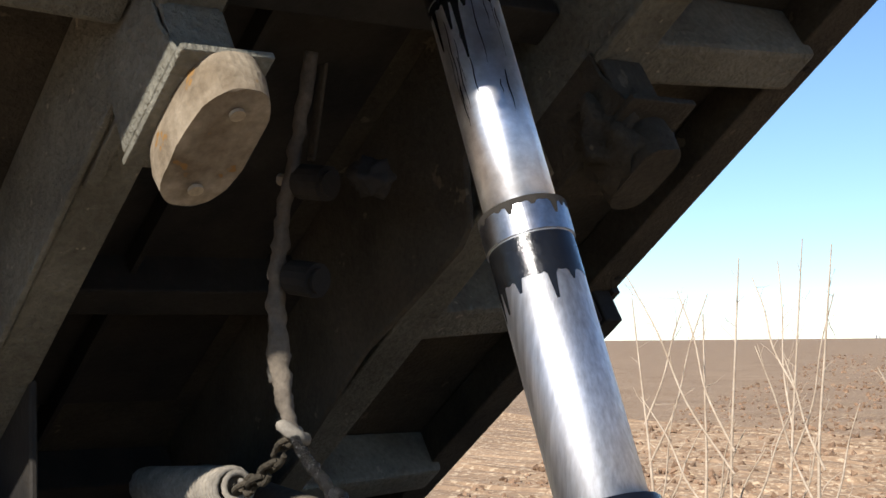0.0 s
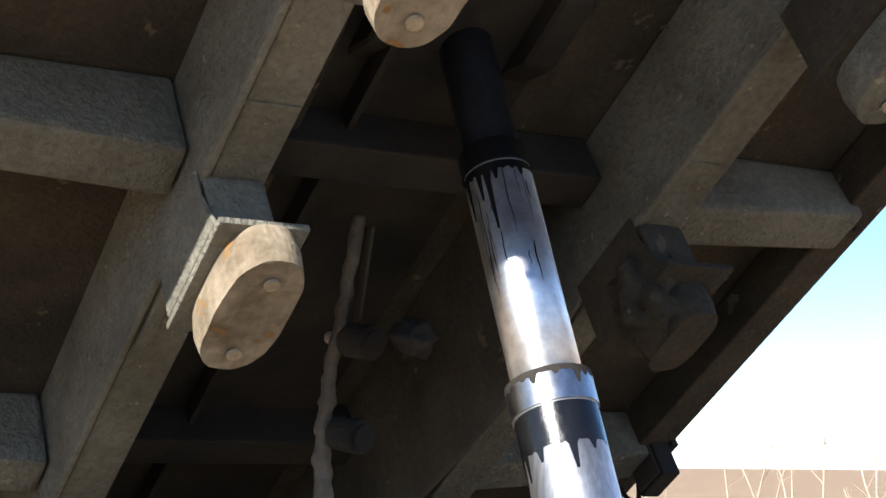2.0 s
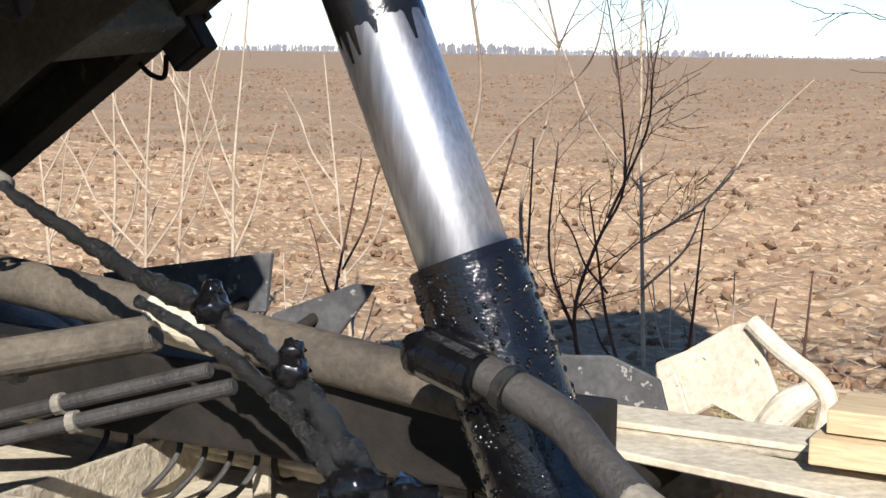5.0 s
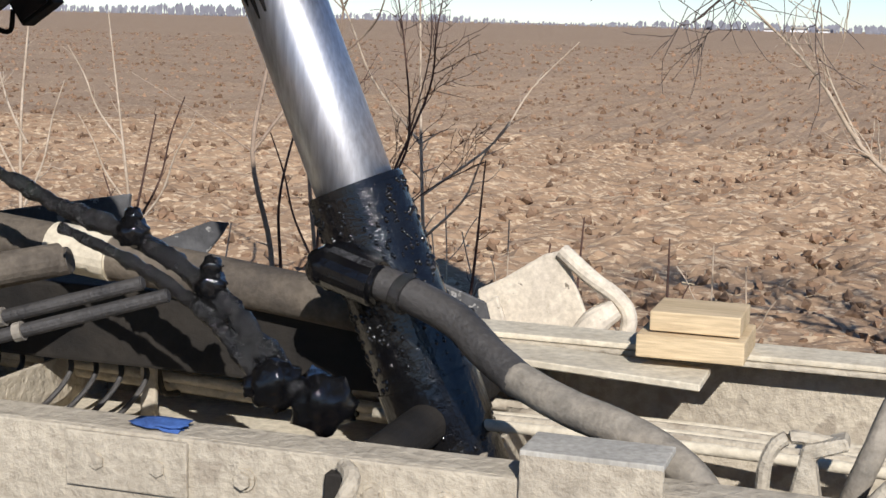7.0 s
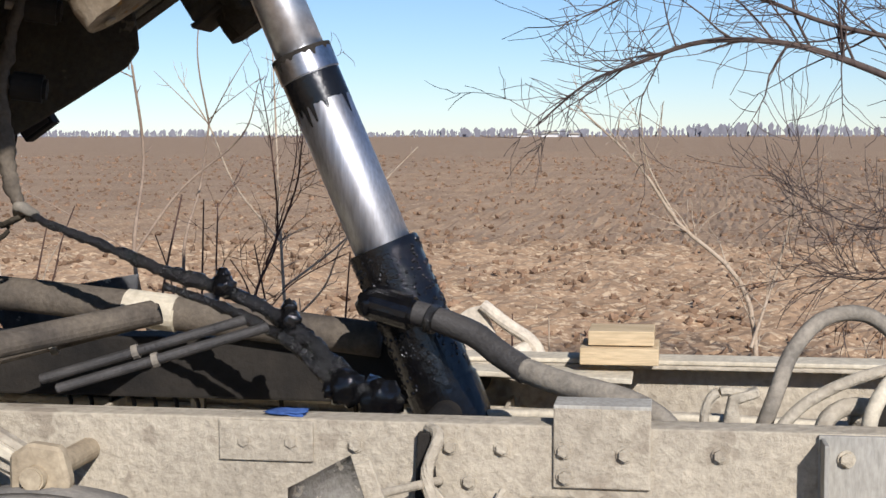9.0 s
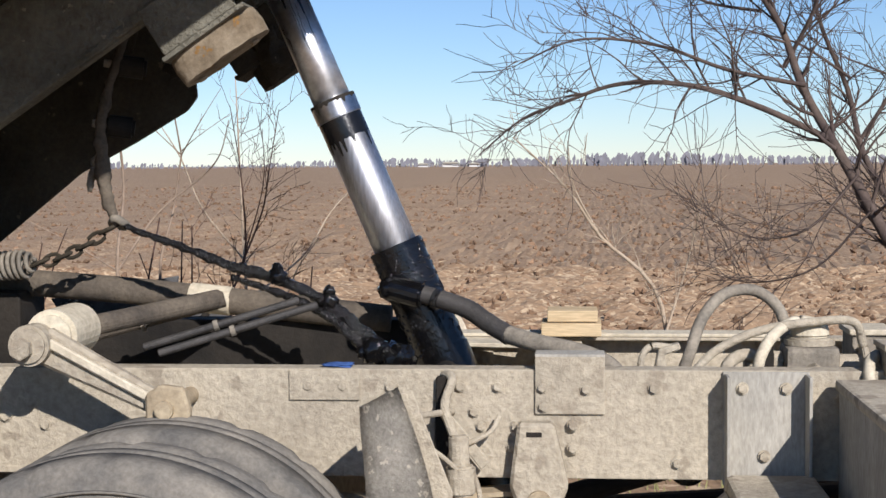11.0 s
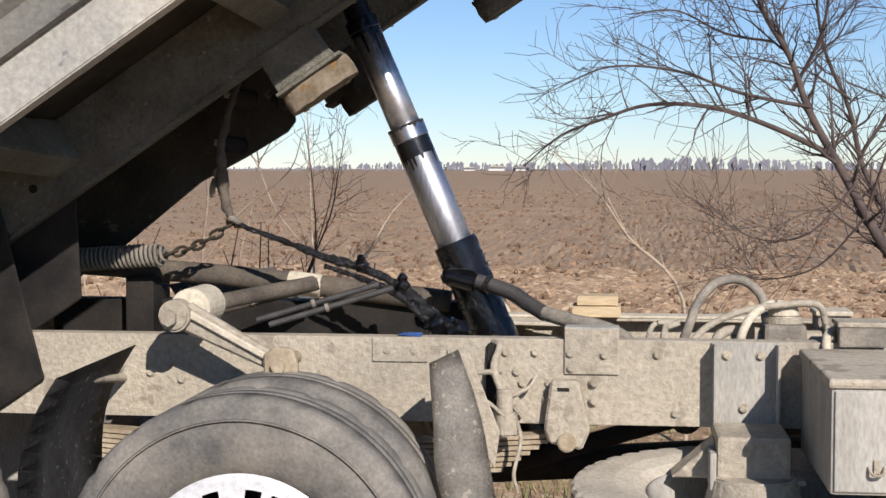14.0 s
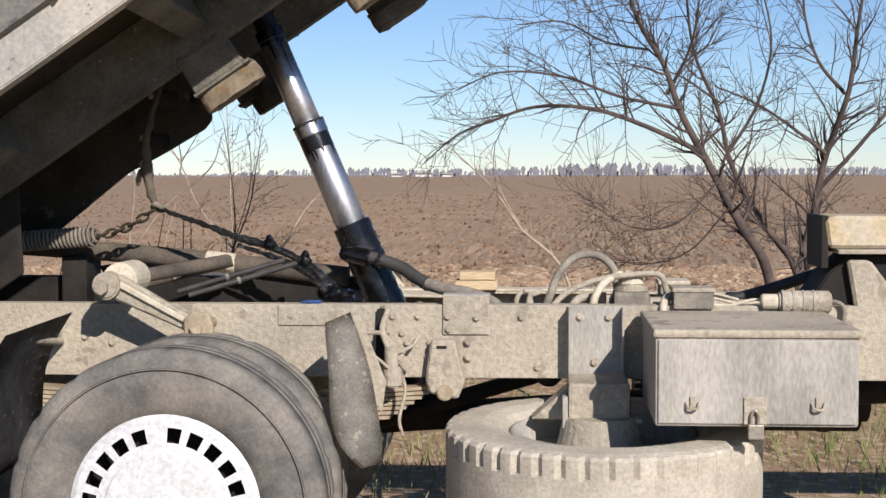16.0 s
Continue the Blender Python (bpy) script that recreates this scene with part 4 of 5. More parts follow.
part("lamp_stem", rod((1.75, 0.04, 1.07), (1.75, 0.04, 1.14), 0.02, 14), DUST, cm)

# planks on the far rail
wd = thing("wood_block", "two short pale planks stacked on the frame rail", "wood block", (0.33, 0.78, 1.06))
part("plank", bx(0.245, 0.415, 0.70, 0.86, 1.068, 1.105, 0.003), WOOD, wd)
part("plank", bx(0.262, 0.405, 0.72, 0.85, 1.108, 1.14, 0.003), WOOD, wd)

# torn fender and sheets beyond the far rail
tf = thing("torn_fender", "crumpled sun-bleached fender piece beside the frame", "fender", (-0.1, 1.5, 0.85))
part("panel", prism([(-0.24, 0.86), (-0.26, 1.0), (-0.2, 1.03), (-0.11, 1.09), (-0.07, 1.10), (-0.01, 0.96), (-0.06, 0.90), (-0.14, 0.93)], 1.52, 1.535, 0.004), FENDER, tf)
part("fold", prism([(-0.2, 0.84), (-0.245, 0.97), (-0.2, 1.0), (-0.17, 0.92), (-0.11, 0.86)], 1.47, 1.485, 0.004), FENDER, tf)
part("loop_bar", tube([(-0.07, 1.52, 1.10), (0.0, 1.50, 1.05), (0.06, 1.50, 1.01), (0.085, 1.50, 0.97), (0.075, 1.50, 0.91), (0.06, 1.5, 0.86)], 0.018, 12), FENDER, tf)
part("elbow", tube([(0.06, 1.48, 0.99), (0.02, 1.46, 0.96), (-0.02, 1.45, 0.90), (-0.03, 1.42, 0.85)], [0.022, 0.032, 0.028, 0.02], 14), FENDER, tf)
part("stay", rod((-0.1, 0.87, 0.9), (-0.1, 1.5, 0.88), 0.016, 12), UNDER_DARK, tf)
part("lower_lip", prism([(-0.3, 0.90), (0.1, 0.86), (0.1, 0.84), (-0.3, 0.86)], 1.25, 1.52, 0.003), FENDER, tf)
ds = thing("scuffed_sheet", "dark scuffed rubber sheet leaning by the frame", "sheet", (-0.3, 1.3, 0.9))
part("sheet", prism([(-0.46, 1.02), (-0.30, 1.035), (-0.20, 1.0), (-0.17, 0.90), (-0.45, 0.88)], 1.38, 1.392, 0.003), SHEET, ds)
part("prop", rod((-0.3, 0.87, 0.9), (-0.3, 1.385, 0.93), 0.012, 10), UNDER_DARK, ds)
FLAPS = "dark flaps over the far wheels"
f1 = thing("far_mud_guard", "flat dark mud guard plate over the far wheel", "mud guard", (-1.1, 1.2, 1.03), FLAPS)
part("plate", prism([(-1.36, 1.13), (-0.935, 1.205), (-0.95, 1.085), (-1.3, 1.04)], 1.19, 1.205, 0.003), SHEET, f1)
part("stay", rod((-1.0, 0.87, 1.0), (-1.0, 1.195, 1.1), 0.014, 10), UNDER_DARK, f1)
f2 = thing("far_mud_guard", "torn dark mud guard flap with a cut corner", "mud guard", (-0.8, 1.2, 1.03), FLAPS)
part("plate", prism([(-0.96, 1.075), (-0.76, 1.155), (-0.715, 1.155), (-0.73, 1.13), (-0.795, 1.05), (-0.9, 1.05)], 1.21, 1.222, 0.003), SHEET, f2)
part("stay", rod((-0.85, 0.87, 1.0), (-0.85, 1.215, 1.08), 0.012, 10), UNDER_DARK, f2)

# ---- tipping cylinder ----
LEAN = radians(23.2)
AX = Vector((-math.sin(LEAN), 0, math.cos(LEAN)))
TOP = Vector((-0.14, 0.455, 1.340))
TURN = Matrix.Translation(TOP) @ AX.to_track_quat("Z", "Y").to_matrix().to_4x4()


def brushed(m):
    """Stretches the gloss along the stage's own axis, as the polishing marks round it do."""
    t = m.node_tree
    tg = t.nodes.new("ShaderNodeTangent")
    tg.direction_type, tg.axis = "RADIAL", "Z"
    p = t.nodes["Principled BSDF"]
    p.inputs["Anisotropic"].default_value, p.inputs["Anisotropic Rotation"].default_value = 0.6, 0.25
    t.links.new(tg.outputs[0], p.inputs["Tangent"])


def stage(name, h0, h1, r, mtl, parent, label=""):
    """A round stage of the cylinder, its own z along the cylinder's axis."""
    ob = new(name, finish(name, rod((0, 0, h0), (0, 0, h1), r, 96), mtl))
    ob.parent = parent
    ob.matrix_basis = Matrix.Translation(-BASE[parent.name]) @ TURN
    for f in ob.data.polygons:
        f.use_smooth = len(f.vertices) == 4
    return tagged(ob, label)


brushed(CHROME)
brushed(SATIN_CHROME)
brushed(SATIN)


def along(k):
    return TOP + AX * k


def drips(r, h0, band, seed, longest, m):
    """A skin of oil on a tube of radius r, from h0 down, with an uneven dripping hem."""
    rr = random.Random(seed)
    seg = 96
    bm = bmesh.new()
    hem, cur = [], 0.0
    for i in range(seg):
        if i % 4 == 0:
            cur = rr.random() ** 2.2 * longest
        hem.append(band + (cur if i % 4 in (1, 2) else cur * 0.25 * rr.random()))
    rows = [[bm.verts.new((r * math.cos(2 * math.pi * i / seg), r * math.sin(2 * math.pi * i / seg), h0 - hem[i] * t)) for i in range(seg)] for t in (0, 0.3, 0.6, 0.85, 1)]
    for p, q in zip(rows, rows[1:]):
        for i in range(seg):
            bm.faces.new((p[i], q[i], q[(i + 1) % seg], p[(i + 1) % seg]))
    bmesh.ops.recalc_face_normals(bm, faces=bm.faces[:])
    bm.transform(m)
    return bm


def streaks(r, h0, h1, seed, count, m):
    """Thin runs of oil down a tube."""
    rr = random.Random(seed)
    bm = bmesh.new()
    for _ in range(count):
        a, top = rr.uniform(0, 6.28), rr.uniform(h0 + (h1 - h0) * 0.5, h1)
        ln, w = rr.uniform(0.015, 0.12), rr.uniform(0.006, 0.02)
        pr = None
        for k in range(7):
            t = k / 6
            ww = w * (0.4 + 0.6 * math.sin(math.pi * min(1, 0.15 + t))) * (1 if t < 1 else 0.2)
            aa = a + 0.02 * math.sin(9 * t + a)
            row = [bm.verts.new((r * math.cos(aa + s * ww), r * math.sin(aa + s * ww), top - ln * t)) for s in (-1, 0, 1)]
            if pr:
                for j in (0, 1):
                    bm.faces.new((pr[j], row[j], row[j + 1], pr[j + 1]))
            pr = row
    bm.transform(m)
    return bm


cy = thing("tipping_cylinder", "chrome telescopic hydraulic cylinder running with black oil", "hydraulic cylinder", along(-0.75))
part("outer_sleeve", rod(along(-0.75), along(0.0), 0.073, 64, bev=0.004), GREASE, cy, "outer sleeve coated in glistening black grease", smooth=False)
part("sleeve_rim", rod(along(-0.012), along(0.002), 0.0745, 64, bev=0.003), OIL, cy)
stage("first_stage", -0.05, 0.41, 0.060, SATIN_CHROME, cy, "bright satin chrome stage")
col_ = part("collar", rod(along(0.372), along(0.427), 0.063, 96, bev=0.004), SATIN, cy, "scratched steel collar")
part("collar_grime", drips(0.0634, 0.426, 0.008, 21, 0.02, TURN), UNDER_DARK, col_, smooth=True)
part("oil_band", drips(0.0606, 0.373, 0.058, 3, 0.06, TURN), OIL, cy, "black oil dripping below the collar", smooth=True)
stage("second_stage", 0.38, 0.79, 0.052, CHROME, cy, "polished chrome stage streaked with oil")
part("second_collar", rod(along(0.77), along(0.815), 0.0545, 64, bev=0.004), OIL, cy, "oily black seal ring")
part("oil_streaks", drips(0.0526, 0.771, 0.012, 8, 0.10, TURN), OIL, cy, smooth=True)
part("thin_streaks", streaks(0.0527, 0.46, 0.765, 9, 34, TURN), OIL, cy)
part("third_stage", rod(along(0.78), along(1.08), 0.044, 64), TUBE3, cy, "dark oil-stained inner stage", smooth=False)
part("head_eye", rod(along(1.10) + Vector((0, -0.09, 0)), along(1.10) + Vector((0, 0.09, 0)), 0.06, 28, bev=0.006), UNDER_DARK, cy)
part("foot_clamp", rod(along(-0.38), along(-0.30), 0.077, 48, bev=0.003), GREASE, cy)
part("base_trunnion", rod(along(-0.36) + Vector((0, -0.43, 0)), along(-0.36) + Vector((0, 0.43, 0)), 0.032, 24), UNDER_DARK, cy)
dv, df = [], []
for k in range(900):
    h, a, r = -0.50 + 0.49 * rng.random() ** 0.8, rng.uniform(0, 2 * math.pi), rng.uniform(0.0012, 0.0042)
    axis = (along(1.0) - along(0.0)).normalized()
    e1 = axis.cross(Vector((0, 1, 0))).normalized()
    e2 = axis.cross(e1)
    nrm = e1 * math.cos(a) + e2 * math.sin(a)
    tan = axis.cross(nrm)
    c, base = along(h) + nrm * 0.0732, len(dv)
    for lift, ring in ((-0.3, 1.0), (0.45, 0.75)):
        for q in range(6):
            w_ = q * math.pi / 3
            dv.append(c + nrm * r * lift + (axis * math.cos(w_) * 1.5 + tan * math.sin(w_)) * r * ring)
    dv.append(c + nrm * r * 0.8)
    for q in range(6):
        z_ = (q + 1) % 6
        df += [(base + q, base + z_, base + 6 + z_, base + 6 + q), (base + 6 + q, base + 6 + z_, base + 12)]
dm = bpy.data.meshes.new("oil_droplets")
dm.from_pydata([tuple(v) for v in dv], [], df)
db = bmesh.new()
db.from_mesh(dm)
bmesh.ops.recalc_face_normals(db, faces=db.faces[:])
tagged(part("oil_droplets", db, OIL, cy, "glistening oil droplets", smooth=True), "glistening oil droplets", kind="stuff")

oh = thing("oil_hose", "thick grimy rubber oil hose from the cylinder", "hose", (-0.1, 0.36, 1.2))
part("union", rod((-0.14, 0.365, 1.235), (-0.055, 0.345, 1.215), 0.034, 18, bev=0.006), GREASE, oh)
part("flange", blob((-0.145, 0.37, 1.232), 0.032, 0.2, 3), GREASE, oh, smooth=True)
part("upper_run", tube([(-0.115, 0.355, 1.228), (-0.04, 0.345, 1.215), (0.06, 0.315, 1.185), (0.12, 0.28, 1.15), (0.175, 0.25, 1.122)], 0.025, 16, 0.05), HOSE_BLACK, oh, smooth=True)
part("lower_run", tube([(0.165, 0.255, 1.126), (0.25, 0.20, 1.108), (0.35, 0.15, 1.092), (0.42, 0.11, 1.065), (0.465, 0.08, 1.02)], 0.024, 16, 0.03), HOSE, oh, "dusty lower run", smooth=True)
part("clip", rod((-0.025, 0.34, 1.21), (-0.01, 0.335, 1.205), 0.029, 16), GREASE_DRY, oh)

# greasy cable with clumps, chain and spring
gc = thing("greasy_cable", "thick cable caked with black grease lumps", "cable", (-0.86, 0.4, 1.4))
part("run", tube([(-0.89, 0.41, 1.41), (-0.83, 0.39, 1.385), (-0.70, 0.36, 1.345), (-0.58, 0.345, 1.30), (-0.44, 0.33, 1.26), (-0.30, 0.30, 1.20), (-0.20, 0.27, 1.12), (-0.14, 0.25, 1.07)], [0.008, 0.008, 0.010, 0.013, 0.015, 0.015, 0.017, 0.02], 14, 0.55, 20), GREASE_DRY, gc, smooth=True)
part("second_run", tube([(-0.56, 0.33, 1.265), (-0.43, 0.31, 1.225), (-0.30, 0.28, 1.17), (-0.2, 0.26, 1.09)], [0.007, 0.010, 0.012, 0.014], 12, 0.55, 20), GREASE_DRY, gc, smooth=True)
for c, r in (((-0.435, 0.325, 1.268), 0.024), ((-0.292, 0.295, 1.205), 0.023), ((-0.295, 0.30, 1.23), 0.016), ((-0.438, 0.33, 1.29), 0.014), ((-0.17, 0.25, 1.085), 0.036), ((-0.11, 0.27, 1.06), 0.042), ((-0.2, 0.24, 1.08), 0.017)):
    part("grease_clump", blob(c, r, 0.4, 3), GREASE, gc, smooth=True)

hr = thing("hanging_harness", "dirty taped cable harness hanging from the bed", "cable", (-0.83, 0.45, 1.65))
part("drop", tube([(-0.82, 0.41, 2.04), (-0.86, 0.405, 1.90), (-0.90, 0.40, 1.78), (-0.925, 0.40, 1.66), (-0.925, 0.40, 1.54), (-0.91, 0.405, 1.46), (-0.89, 0.41, 1.40)], [0.011, 0.012, 0.013, 0.016, 0.018, 0.015, 0.012], 12, 0.5, 14), PIPE_DARK, hr, smooth=True)
part("torn_strip", tube([(-0.92, 0.40, 1.62), (-0.95, 0.41, 1.56), (-0.965, 0.41, 1.49)], [0.01, 0.013, 0.008], 8, 0.6), HOSE, hr, smooth=True)
part("knot", tube([(-0.91, 0.43, 1.405), (-0.89, 0.39, 1.42), (-0.865, 0.41, 1.40), (-0.89, 0.435, 1.395)], 0.011, 10, 0.4), HOSE, hr, smooth=True)
for x, z in ((-0.885, 1.83), (-0.92, 1.67)):
    f_ = part("hose_stub", rod((x, 0.42, z), (x + 0.075, 0.44, z - 0.01), 0.03, 16, bev=0.008), UNDER_DARK, hr, "oily rubber hose stub")
    part("bolt_stub", rod((x - 0.03, 0.40, z + 0.005), (x + 0.005, 0.415, z), 0.011, 10), HOSE, f_)
part("upper_strap", prism([(-0.83, 2.02), (-0.80, 2.02), (-0.845, 1.86), (-0.87, 1.86)], 0.425, 0.431, 0.002), UNDER, hr, "narrow steel strap")

ch = thing("safety_chain", "rusty short chain between spring and cable", "chain", (-1.0, 0.42, 1.33))
a, b_ = Vector((-1.13, 0.43, 1.295)), Vector((-0.90, 0.41, 1.40))
for k in range(7):
    c = a.lerp(b_, (k + 0.5) / 7) + Vector((0, 0, -0.02 * math.sin(math.pi * (k + 0.5) / 7)))
    d = (b_ - a).normalized()
    s = (d.cross(Vector((0, 1, 0))) if k % 2 else Vector((0, 1, 0)) + d * 0.2).normalized()
    ring = [c + d * 0.027 * math.cos(t) + s * 0.014 * math.sin(t) for t in [2 * math.pi * i / 10 for i in range(11)]]
    part("link", tube(ring, 0.0055, 8, smooth=False), UNDER, ch)
sg = thing("coil_spring", "long dusty coil spring beside the tubes", "spring", (-1.3, 0.45, 1.28))
s0, s1_ = Vector((-1.62, 0.46, 1.26)), Vector((-1.13, 0.43, 1.295))
dd = (s1_ - s0).normalized()
uu = dd.cross(Vector((0, 1, 0))).normalized()
vv = dd.cross(uu)
part("coil", tube([s0.lerp(s1_, i / 420) + (uu * math.cos(i * 2 * math.pi / 14) + vv * math.sin(i * 2 * math.pi / 14)) * (0.036 if i < 400 else 0.036 - 0.0012 * (i - 400)) for i in range(421)], 0.0065, 6, smooth=False), HOSE, sg, smooth=True)

bigpipe = thing("torsion_tube", "thick dusty steel tube lying along the frame", "pipe", (-0.9, 0.6, 1.2), "pipes between the rails")
# Dark tube colour holds the bed's shade; the pale sleeve paints its lit part.
part("tube", tube([(-1.7, 0.62, 1.26), (-1.3, 0.61, 1.235), (-0.9, 0.6, 1.205), (-0.5, 0.59, 1.165), (-0.17, 0.58, 1.13)], 0.038, 20), PIPE_DARK, bigpipe, smooth=True)
part("sleeve", rod((-0.62, 0.593, 1.177), (-0.74, 0.596, 1.19), 0.041, 20, bev=0.003), PALE, bigpipe, "pale sleeve painting the tube's sunlit stretch")
part("bracket", bx(-1.3, -1.2, 0.5, 0.7, 0.98, 1.21, 0.006), UNDER_DARK, bigpipe)
# Beam under the tube, near-black to paint the shade between the rails.
part("subframe_beam", bx(-1.6, -0.02, 0.60, 0.70, 0.99, 1.125, 0.006), UNDER_DARK, bigpipe, "dark subframe beam, added to blacken the shaded gap")
for k, (p, q, r) in enumerate((((-1.0, 0.32, 1.10), (-0.60, 0.42, 1.20), 0.022), ((-0.75, 0.16, 1.10), (-0.36, 0.22, 1.215), 0.010), ((-0.70, 0.12, 1.09), (-0.31, 0.2, 1.205), 0.010))):
    o = thing("rod", "dusty steel rod across the frame, darkened for shade", "rod", p, "rods between the rails")
    # Dark hose and pipe colours put the bed's shade on the rods.
    part("shaft", rod(p, q, r, 14, bev=0.002), HOSE_BLACK if r < 0.02 else PIPE_DARK, o)
    part("stop", rod(Vector(p).lerp(Vector(q), 0.45), Vector(p).lerp(Vector(q), 0.48), r * 1.4, 12), HOSE, o)
bp = thing("pipe_bundle", "tied bundle of dusty pipes along the inner rail", "pipes", (-0.5, 0.74, 0.95), "pipes between the rails")
for k in range(4):
    part("pipe", tube([(-1.3, 0.74 + 0.02 * (k % 2), 1.0 - 0.018 * k), (-0.7, 0.73 + 0.02 * (k % 2), 0.985 - 0.018 * k), (-0.1, 0.72 + 0.02 * (k % 2), 0.965 - 0.018 * k), (0.3, 0.73, 0.95 - 0.015 * k)], 0.010 + 0.003 * (k % 2), 10), DUST, bp, smooth=True)
for x in (-0.82, -0.6, -0.42, -0.25):
    part("tie", tube([(x, 0.715, 1.01), (x - 0.004, 0.71, 0.97), (x + 0.003, 0.715, 0.92), (x + 0.02, 0.74, 0.915)], 0.0055, 8), UNDER, bp)
for k in range(7):
    x = -0.95 + 0.05 * k
    part("loose_wire", tube([(x, 0.70, 1.01), (x + 0.05, 0.66, 0.96), (x + 0.02, 0.62, 0.90), (x - 0.04, 0.64, 0.87)], 0.005, 8), HOSE_BLACK, bp)
part("hanger_strip", bx(-0.63, -0.60, 0.69, 0.70, 0.86, 1.04, 0.002), DUST, bp)
tray = thing("frame_floor_plate", "tan dusty plate lying between the frame rails", "plate", (-0.6, 0.5, 0.85))
part("plate", bx(-1.35, 0.05, 0.38, 0.85, 0.868, 0.876, 0.002), PALE, tray)

# ---- tipping bed ----
BED = Matrix.Translation((-0.607, 0, 1.816)) @ Matrix.Rotation(radians(-34), 4, "Y")
bed = thing("tipping_bed", "raised steel tipping bed with dusty ribbed side", "truck bed", turn=BED)
part("floor", bx(-2.2, 1.95, -0.70, 1.47, 0.36, 0.372, 0.002), UNDER, bed, "grimy floor underside, darkened for shade")
for y0, nm in ((0.02, "near"), (0.795, "far")):
    r_ = part("bed_rail", join(bx(-2.2, 1.9, y0, y0 + 0.010, 0.135, 0.358, 0.003), bx(-2.2, 1.9, y0 + 0.010, y0 + 0.095, 0.135, 0.147, 0.003), bx(-2.2, 1.9, y0 + 0.085, y0 + 0.095, 0.147, 0.358, 0.003)), RAIL, bed)
    part("seam_weld", bx(0.315, 0.325, y0 + 0.004, y0 + 0.092, 0.131, 0.136, 0.002), RAIL, r_)
    part("lip", bx(-2.2, 1.9, y0 - 0.006, y0 + 0.006, 0.127, 0.143, 0.004), RAIL, r_)
    part("backing_strip", bx(-0.22, 0.17, y0 + 0.012, y0 + 0.035, 0.124, 0.134, 0.003), RAIL, r_)
    for s in (0.0, 0.64):
        # Far brackets and pads take darker colours that paint in their shade.
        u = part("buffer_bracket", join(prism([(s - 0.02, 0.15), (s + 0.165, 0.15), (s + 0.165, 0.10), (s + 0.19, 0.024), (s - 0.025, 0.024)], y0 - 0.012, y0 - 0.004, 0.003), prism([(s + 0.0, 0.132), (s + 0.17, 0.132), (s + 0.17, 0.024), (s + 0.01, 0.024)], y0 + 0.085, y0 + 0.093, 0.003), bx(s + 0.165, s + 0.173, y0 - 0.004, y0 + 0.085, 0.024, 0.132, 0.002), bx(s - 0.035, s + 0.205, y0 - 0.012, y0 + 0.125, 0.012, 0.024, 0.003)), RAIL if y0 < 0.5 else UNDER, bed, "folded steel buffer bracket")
        g = bmesh.new()
        muddy = y0 > 0.5 and s == 0.0
        cs, cy_, half, wide = s + 0.088, y0 + 0.063, 0.08 if muddy else 0.122, 0.04 if muddy else 0.056
        outline = [(cs + half * (abs(math.cos(t)) ** 0.6) * (1 if math.cos(t) > 0 else -1), cy_ + wide * (abs(math.sin(t)) ** 0.8) * (1 if math.sin(t) > 0 else -1)) for t in [2 * math.pi * i / 48 for i in range(48)]]
        lo = [g.verts.new((x, y, -0.055 + 0.006 * noise.noise(Vector((x * 30, y * 30, s))))) for x, y in outline]
        mid = [g.verts.new((cs + (x - cs) * (1.03 + 0.03 * noise.noise(Vector((x * 60, y * 60, 3)))), cy_ + (y - cy_) * 1.07, -0.02 + 0.006 * noise.noise(Vector((x * 50, y * 50, 9))))) for x, y in outline]
        hi = [g.verts.new((x, y, 0.012)) for x, y in outline]
        g.faces.new(lo[::-1])
        g.faces.new(hi)
        for p, q in ((lo, mid), (mid, hi)):
            for i in range(48):
                g.faces.new((p[i], p[(i + 1) % 48], q[(i + 1) % 48], q[i]))
        pd = part("buffer_pad", g, PAD if y0 < 0.5 else UNDER if muddy else RAIL, u, "dry cracked oblong rubber pad" if y0 < 0.5 else "muddy oblong rubber pad, darkened for far-side shade")
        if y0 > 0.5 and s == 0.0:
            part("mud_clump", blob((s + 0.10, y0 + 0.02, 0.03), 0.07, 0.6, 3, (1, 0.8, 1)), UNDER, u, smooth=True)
        wash = rod((0, 0, -0.001), (0, 0, -0.006), 0.011, 14)
        me = finish("pad_bolt", wash, LEAF)
        for sx in () if muddy else (0.009, 0.166):
            o = new("pad_bolt", me)
            o.parent = u
            o.location = (s + sx, y0 + 0.063, -0.058)
for s in (-1.47, -0.72, 0.095, 0.88, 1.65):
    for y0, y1, taper in ((-0.69, 0.015, 1), (0.90, 1.40, -1)):
        b = bx(s - 0.045, s + 0.06, y0, y1, 0.20, 0.358, 0.012)
        for v in b.verts:
            outer = (0.02 - v.co.y) / 0.7 if taper > 0 else (v.co.y - 0.9) / 0.65
            if v.co.z < 0.28:
                v.co.z += 0.05 * max(0, outer)
        part("cross_beam", b, RAIL, bed)
    # Inner beams are near-black to paint the shade between the bed rails.
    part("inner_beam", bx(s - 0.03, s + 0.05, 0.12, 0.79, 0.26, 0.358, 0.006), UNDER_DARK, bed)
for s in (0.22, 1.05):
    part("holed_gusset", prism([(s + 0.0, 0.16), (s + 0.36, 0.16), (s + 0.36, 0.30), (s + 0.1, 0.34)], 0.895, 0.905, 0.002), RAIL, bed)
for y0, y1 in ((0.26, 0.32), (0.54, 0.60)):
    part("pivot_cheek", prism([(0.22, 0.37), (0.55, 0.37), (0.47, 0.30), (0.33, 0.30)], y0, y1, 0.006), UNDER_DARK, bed)
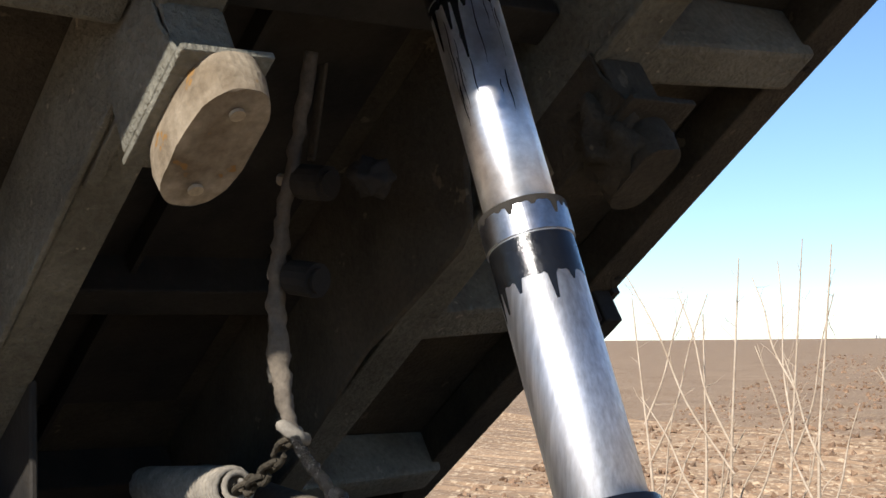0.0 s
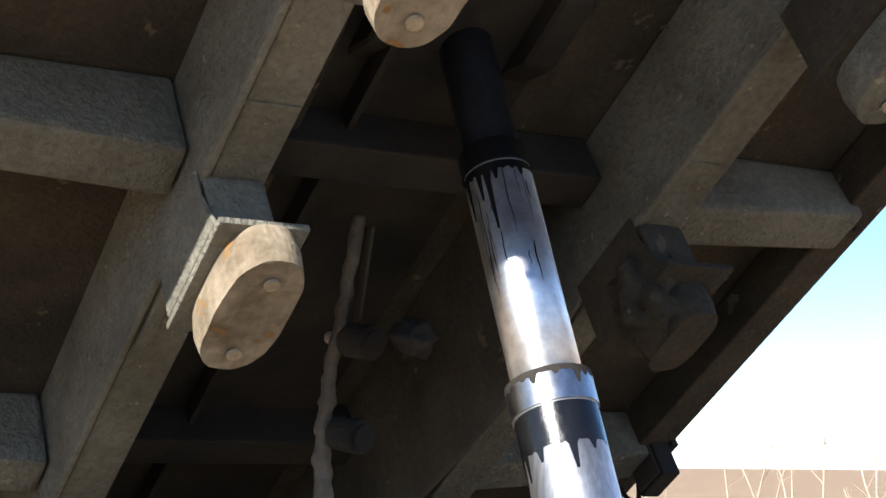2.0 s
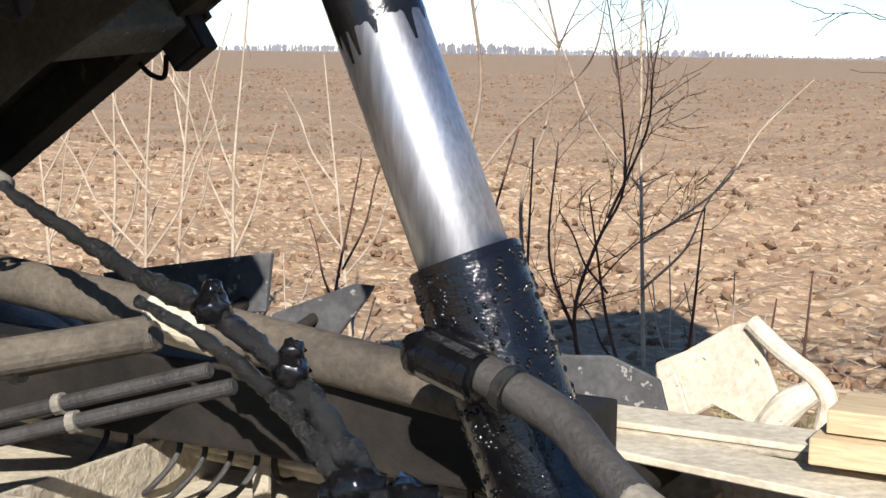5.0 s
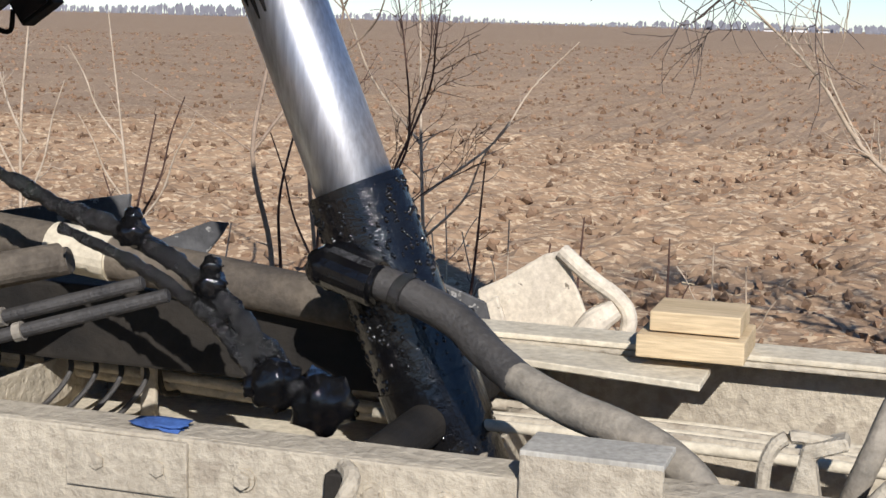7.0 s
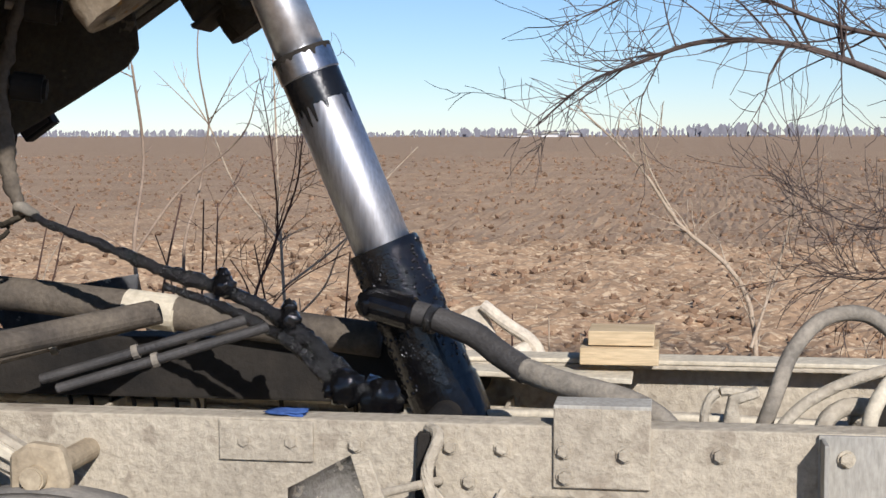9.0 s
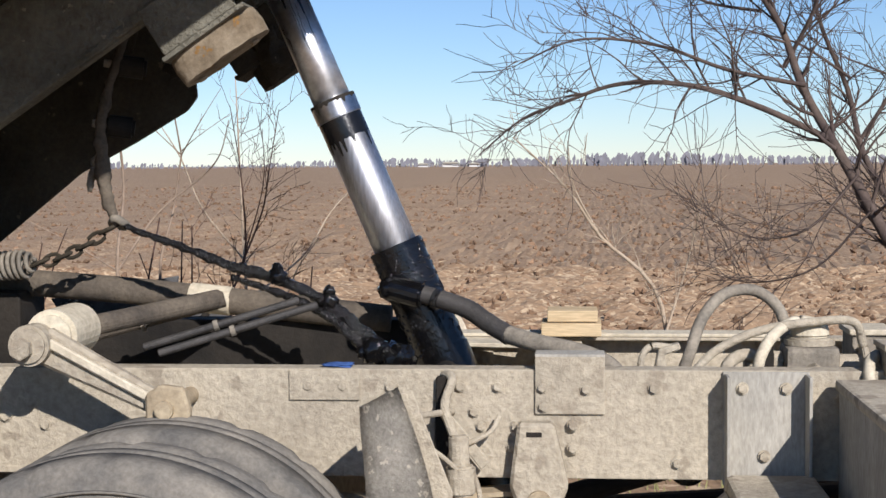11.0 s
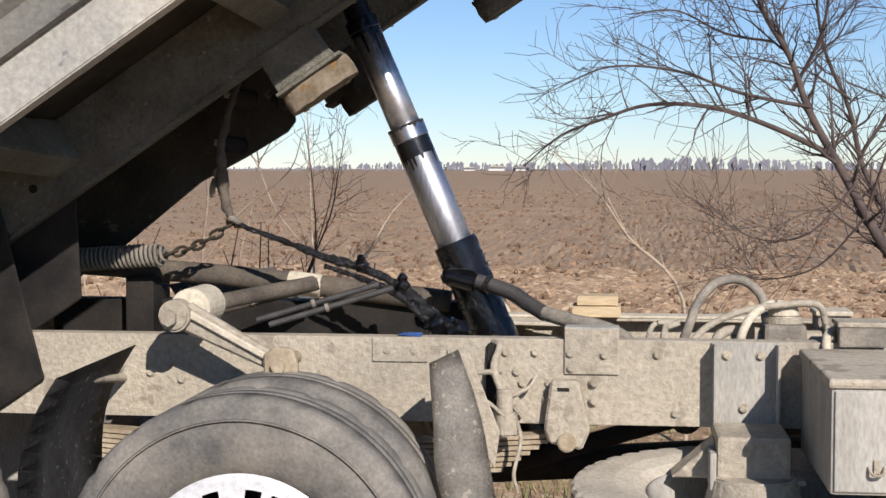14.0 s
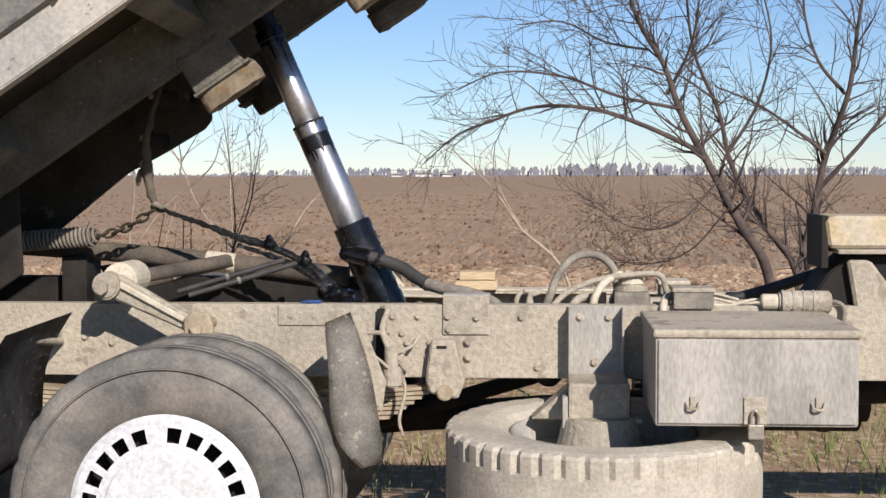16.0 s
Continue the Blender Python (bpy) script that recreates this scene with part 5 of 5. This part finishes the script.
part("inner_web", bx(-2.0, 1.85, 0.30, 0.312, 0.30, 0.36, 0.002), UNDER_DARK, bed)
# Added black sheet that stands in for the deep shade round the cylinder.
part("oily_liner_plate", bx(-1.2, 1.3, 0.118, 0.60, 0.344, 0.354, 0.002), UNDER_DARK, bed, "black plate standing in for shade round the cylinder head")
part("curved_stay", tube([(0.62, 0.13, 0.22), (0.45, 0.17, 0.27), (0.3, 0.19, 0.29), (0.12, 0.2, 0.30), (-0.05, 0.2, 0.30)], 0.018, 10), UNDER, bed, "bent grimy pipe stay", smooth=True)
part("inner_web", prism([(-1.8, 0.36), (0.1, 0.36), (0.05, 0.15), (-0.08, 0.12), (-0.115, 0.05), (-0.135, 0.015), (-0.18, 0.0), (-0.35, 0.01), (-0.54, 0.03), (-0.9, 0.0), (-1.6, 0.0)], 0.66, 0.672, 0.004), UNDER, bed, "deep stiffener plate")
# The far sill's shade is in its colour; the near sill is paler.
part("side_sill", bx(-2.2, 1.95, 1.375, 1.464, 0.262, 0.356, 0.006), UNDER, bed, "dusty box sill darkened for far-side shade")
for y in (-0.715,):
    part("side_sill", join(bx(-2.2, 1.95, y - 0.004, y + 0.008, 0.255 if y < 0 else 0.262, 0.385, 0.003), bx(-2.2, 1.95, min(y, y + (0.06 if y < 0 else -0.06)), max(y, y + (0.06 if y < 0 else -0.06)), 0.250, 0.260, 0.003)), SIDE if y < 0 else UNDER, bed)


def ribbed_wall(y, out):
    """A side wall pressed into lengthwise ribs, leaning outward."""
    prof = [(0.0, 0.383), (0.035, 0.386), (0.037, 0.398), (0.012, 0.405), (0.016, 0.475), (0.045, 0.50), (0.05, 0.57), (0.022, 0.605), (0.026, 0.72), (0.056, 0.75), (0.06, 0.83), (0.032, 0.865), (0.036, 0.90)]
    bm = bmesh.new()
    xs = np.linspace(-2.2, 1.95, 60)
    rows = [[bm.verts.new((x, y + out * (d + 0.004 * noise.noise(Vector((x * 1.7, n * 4, 0)))), n)) for x in xs] for d, n in prof]
    for p, q in zip(rows, rows[1:]):
        for i in range(len(xs) - 1):
            bm.faces.new((p[i], p[i + 1], q[i + 1], q[i]))
    bmesh.ops.solidify(bm, geom=bm.faces[:], thickness=0.005)
    bmesh.ops.recalc_face_normals(bm, faces=bm.faces[:])
    return bm


part("side_wall", ribbed_wall(-0.715, -1), SIDE, bed, "pressed side wall with lengthwise ribs")
part("side_wall", ribbed_wall(1.465, 1), SIDE, bed)
part("front_wall", bx(1.94, 1.96, -0.71, 1.465, 0.36, 0.88, 0.004), SIDE, bed)
for x in (-0.10, 0.18, 0.9):
    part("seam_tab", bx(x, x + 0.012, -0.752, -0.722, 0.375, 0.41, 0.002), SIDE, bed)
hk = part("rope_hook", tube([(-0.42, -0.735, 0.53), (-0.425, -0.775, 0.545), (-0.44, -0.80, 0.52), (-0.44, -0.80, 0.47), (-0.425, -0.785, 0.45)], 0.008, 8), DUST, bed, "bent rope hook")
part("hook_nut", rod((-0.40, -0.745, 0.52), (-0.385, -0.80, 0.505), 0.012, 8), DUST, hk)
# Holes are dark discs, their inner shade given as colour.
for s in (-0.6, 0.095, 0.8):
    part("rail_hole", rod((s, 1.44, 0.263), (s, 1.44, 0.259), 0.008, 14), UNDER_DARK, bed)
part("rail_hole", rod((-0.85, 0.0205, 0.22), (-0.85, 0.0165, 0.22), 0.014, 14), UNDER_DARK, bed)
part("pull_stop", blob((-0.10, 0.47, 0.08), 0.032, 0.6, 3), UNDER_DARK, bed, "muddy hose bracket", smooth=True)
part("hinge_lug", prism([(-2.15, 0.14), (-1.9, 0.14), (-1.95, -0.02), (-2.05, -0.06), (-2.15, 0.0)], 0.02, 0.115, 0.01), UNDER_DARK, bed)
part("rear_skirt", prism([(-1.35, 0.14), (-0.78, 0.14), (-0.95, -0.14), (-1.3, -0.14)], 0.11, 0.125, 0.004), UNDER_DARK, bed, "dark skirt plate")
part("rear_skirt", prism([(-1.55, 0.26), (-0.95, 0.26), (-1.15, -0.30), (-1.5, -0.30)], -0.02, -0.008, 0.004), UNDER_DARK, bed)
tl = thing("tail_marker_lamp", "square grimy marker lamp on the bed edge", "lamp", turn=BED @ Matrix.Translation((-0.70, 1.40, 0.25)))
part("housing", bx(-0.05, 0.05, 0.0, 0.05, -0.07, 0.03, 0.005), UNDER_DARK, tl)
part("lens", bx(-0.042, 0.042, -0.006, 0.0, -0.062, 0.022, 0.003), RED, tl, "dirty dark lens")
part("tag", bx(-0.02, 0.06, 0.05, 0.07, 0.0, 0.02, 0.003), UNDER_DARK, tl)
part("lead", tube([(-0.06, 0.02, -0.02), (-0.10, 0.03, -0.05), (-0.13, 0.03, -0.02), (-0.14, 0.03, 0.03)], 0.006, 8), UNDER_DARK, tl)

# blue rag left on the rail
rg = thing("rag", "crumpled blue rag lying on the frame rail", "rag", (-0.23, 0.03, 1.07))
part("cloth", blob((-0.23, 0.035, 1.075), 0.027, 0.5, 3, (1.5, 0.8, 0.22)), surf("blue_cloth", (0.06, 0.13, 0.35), (0.04, 0.08, 0.22), 0.9, 0, 20, 120, 0.4), rg, smooth=True)
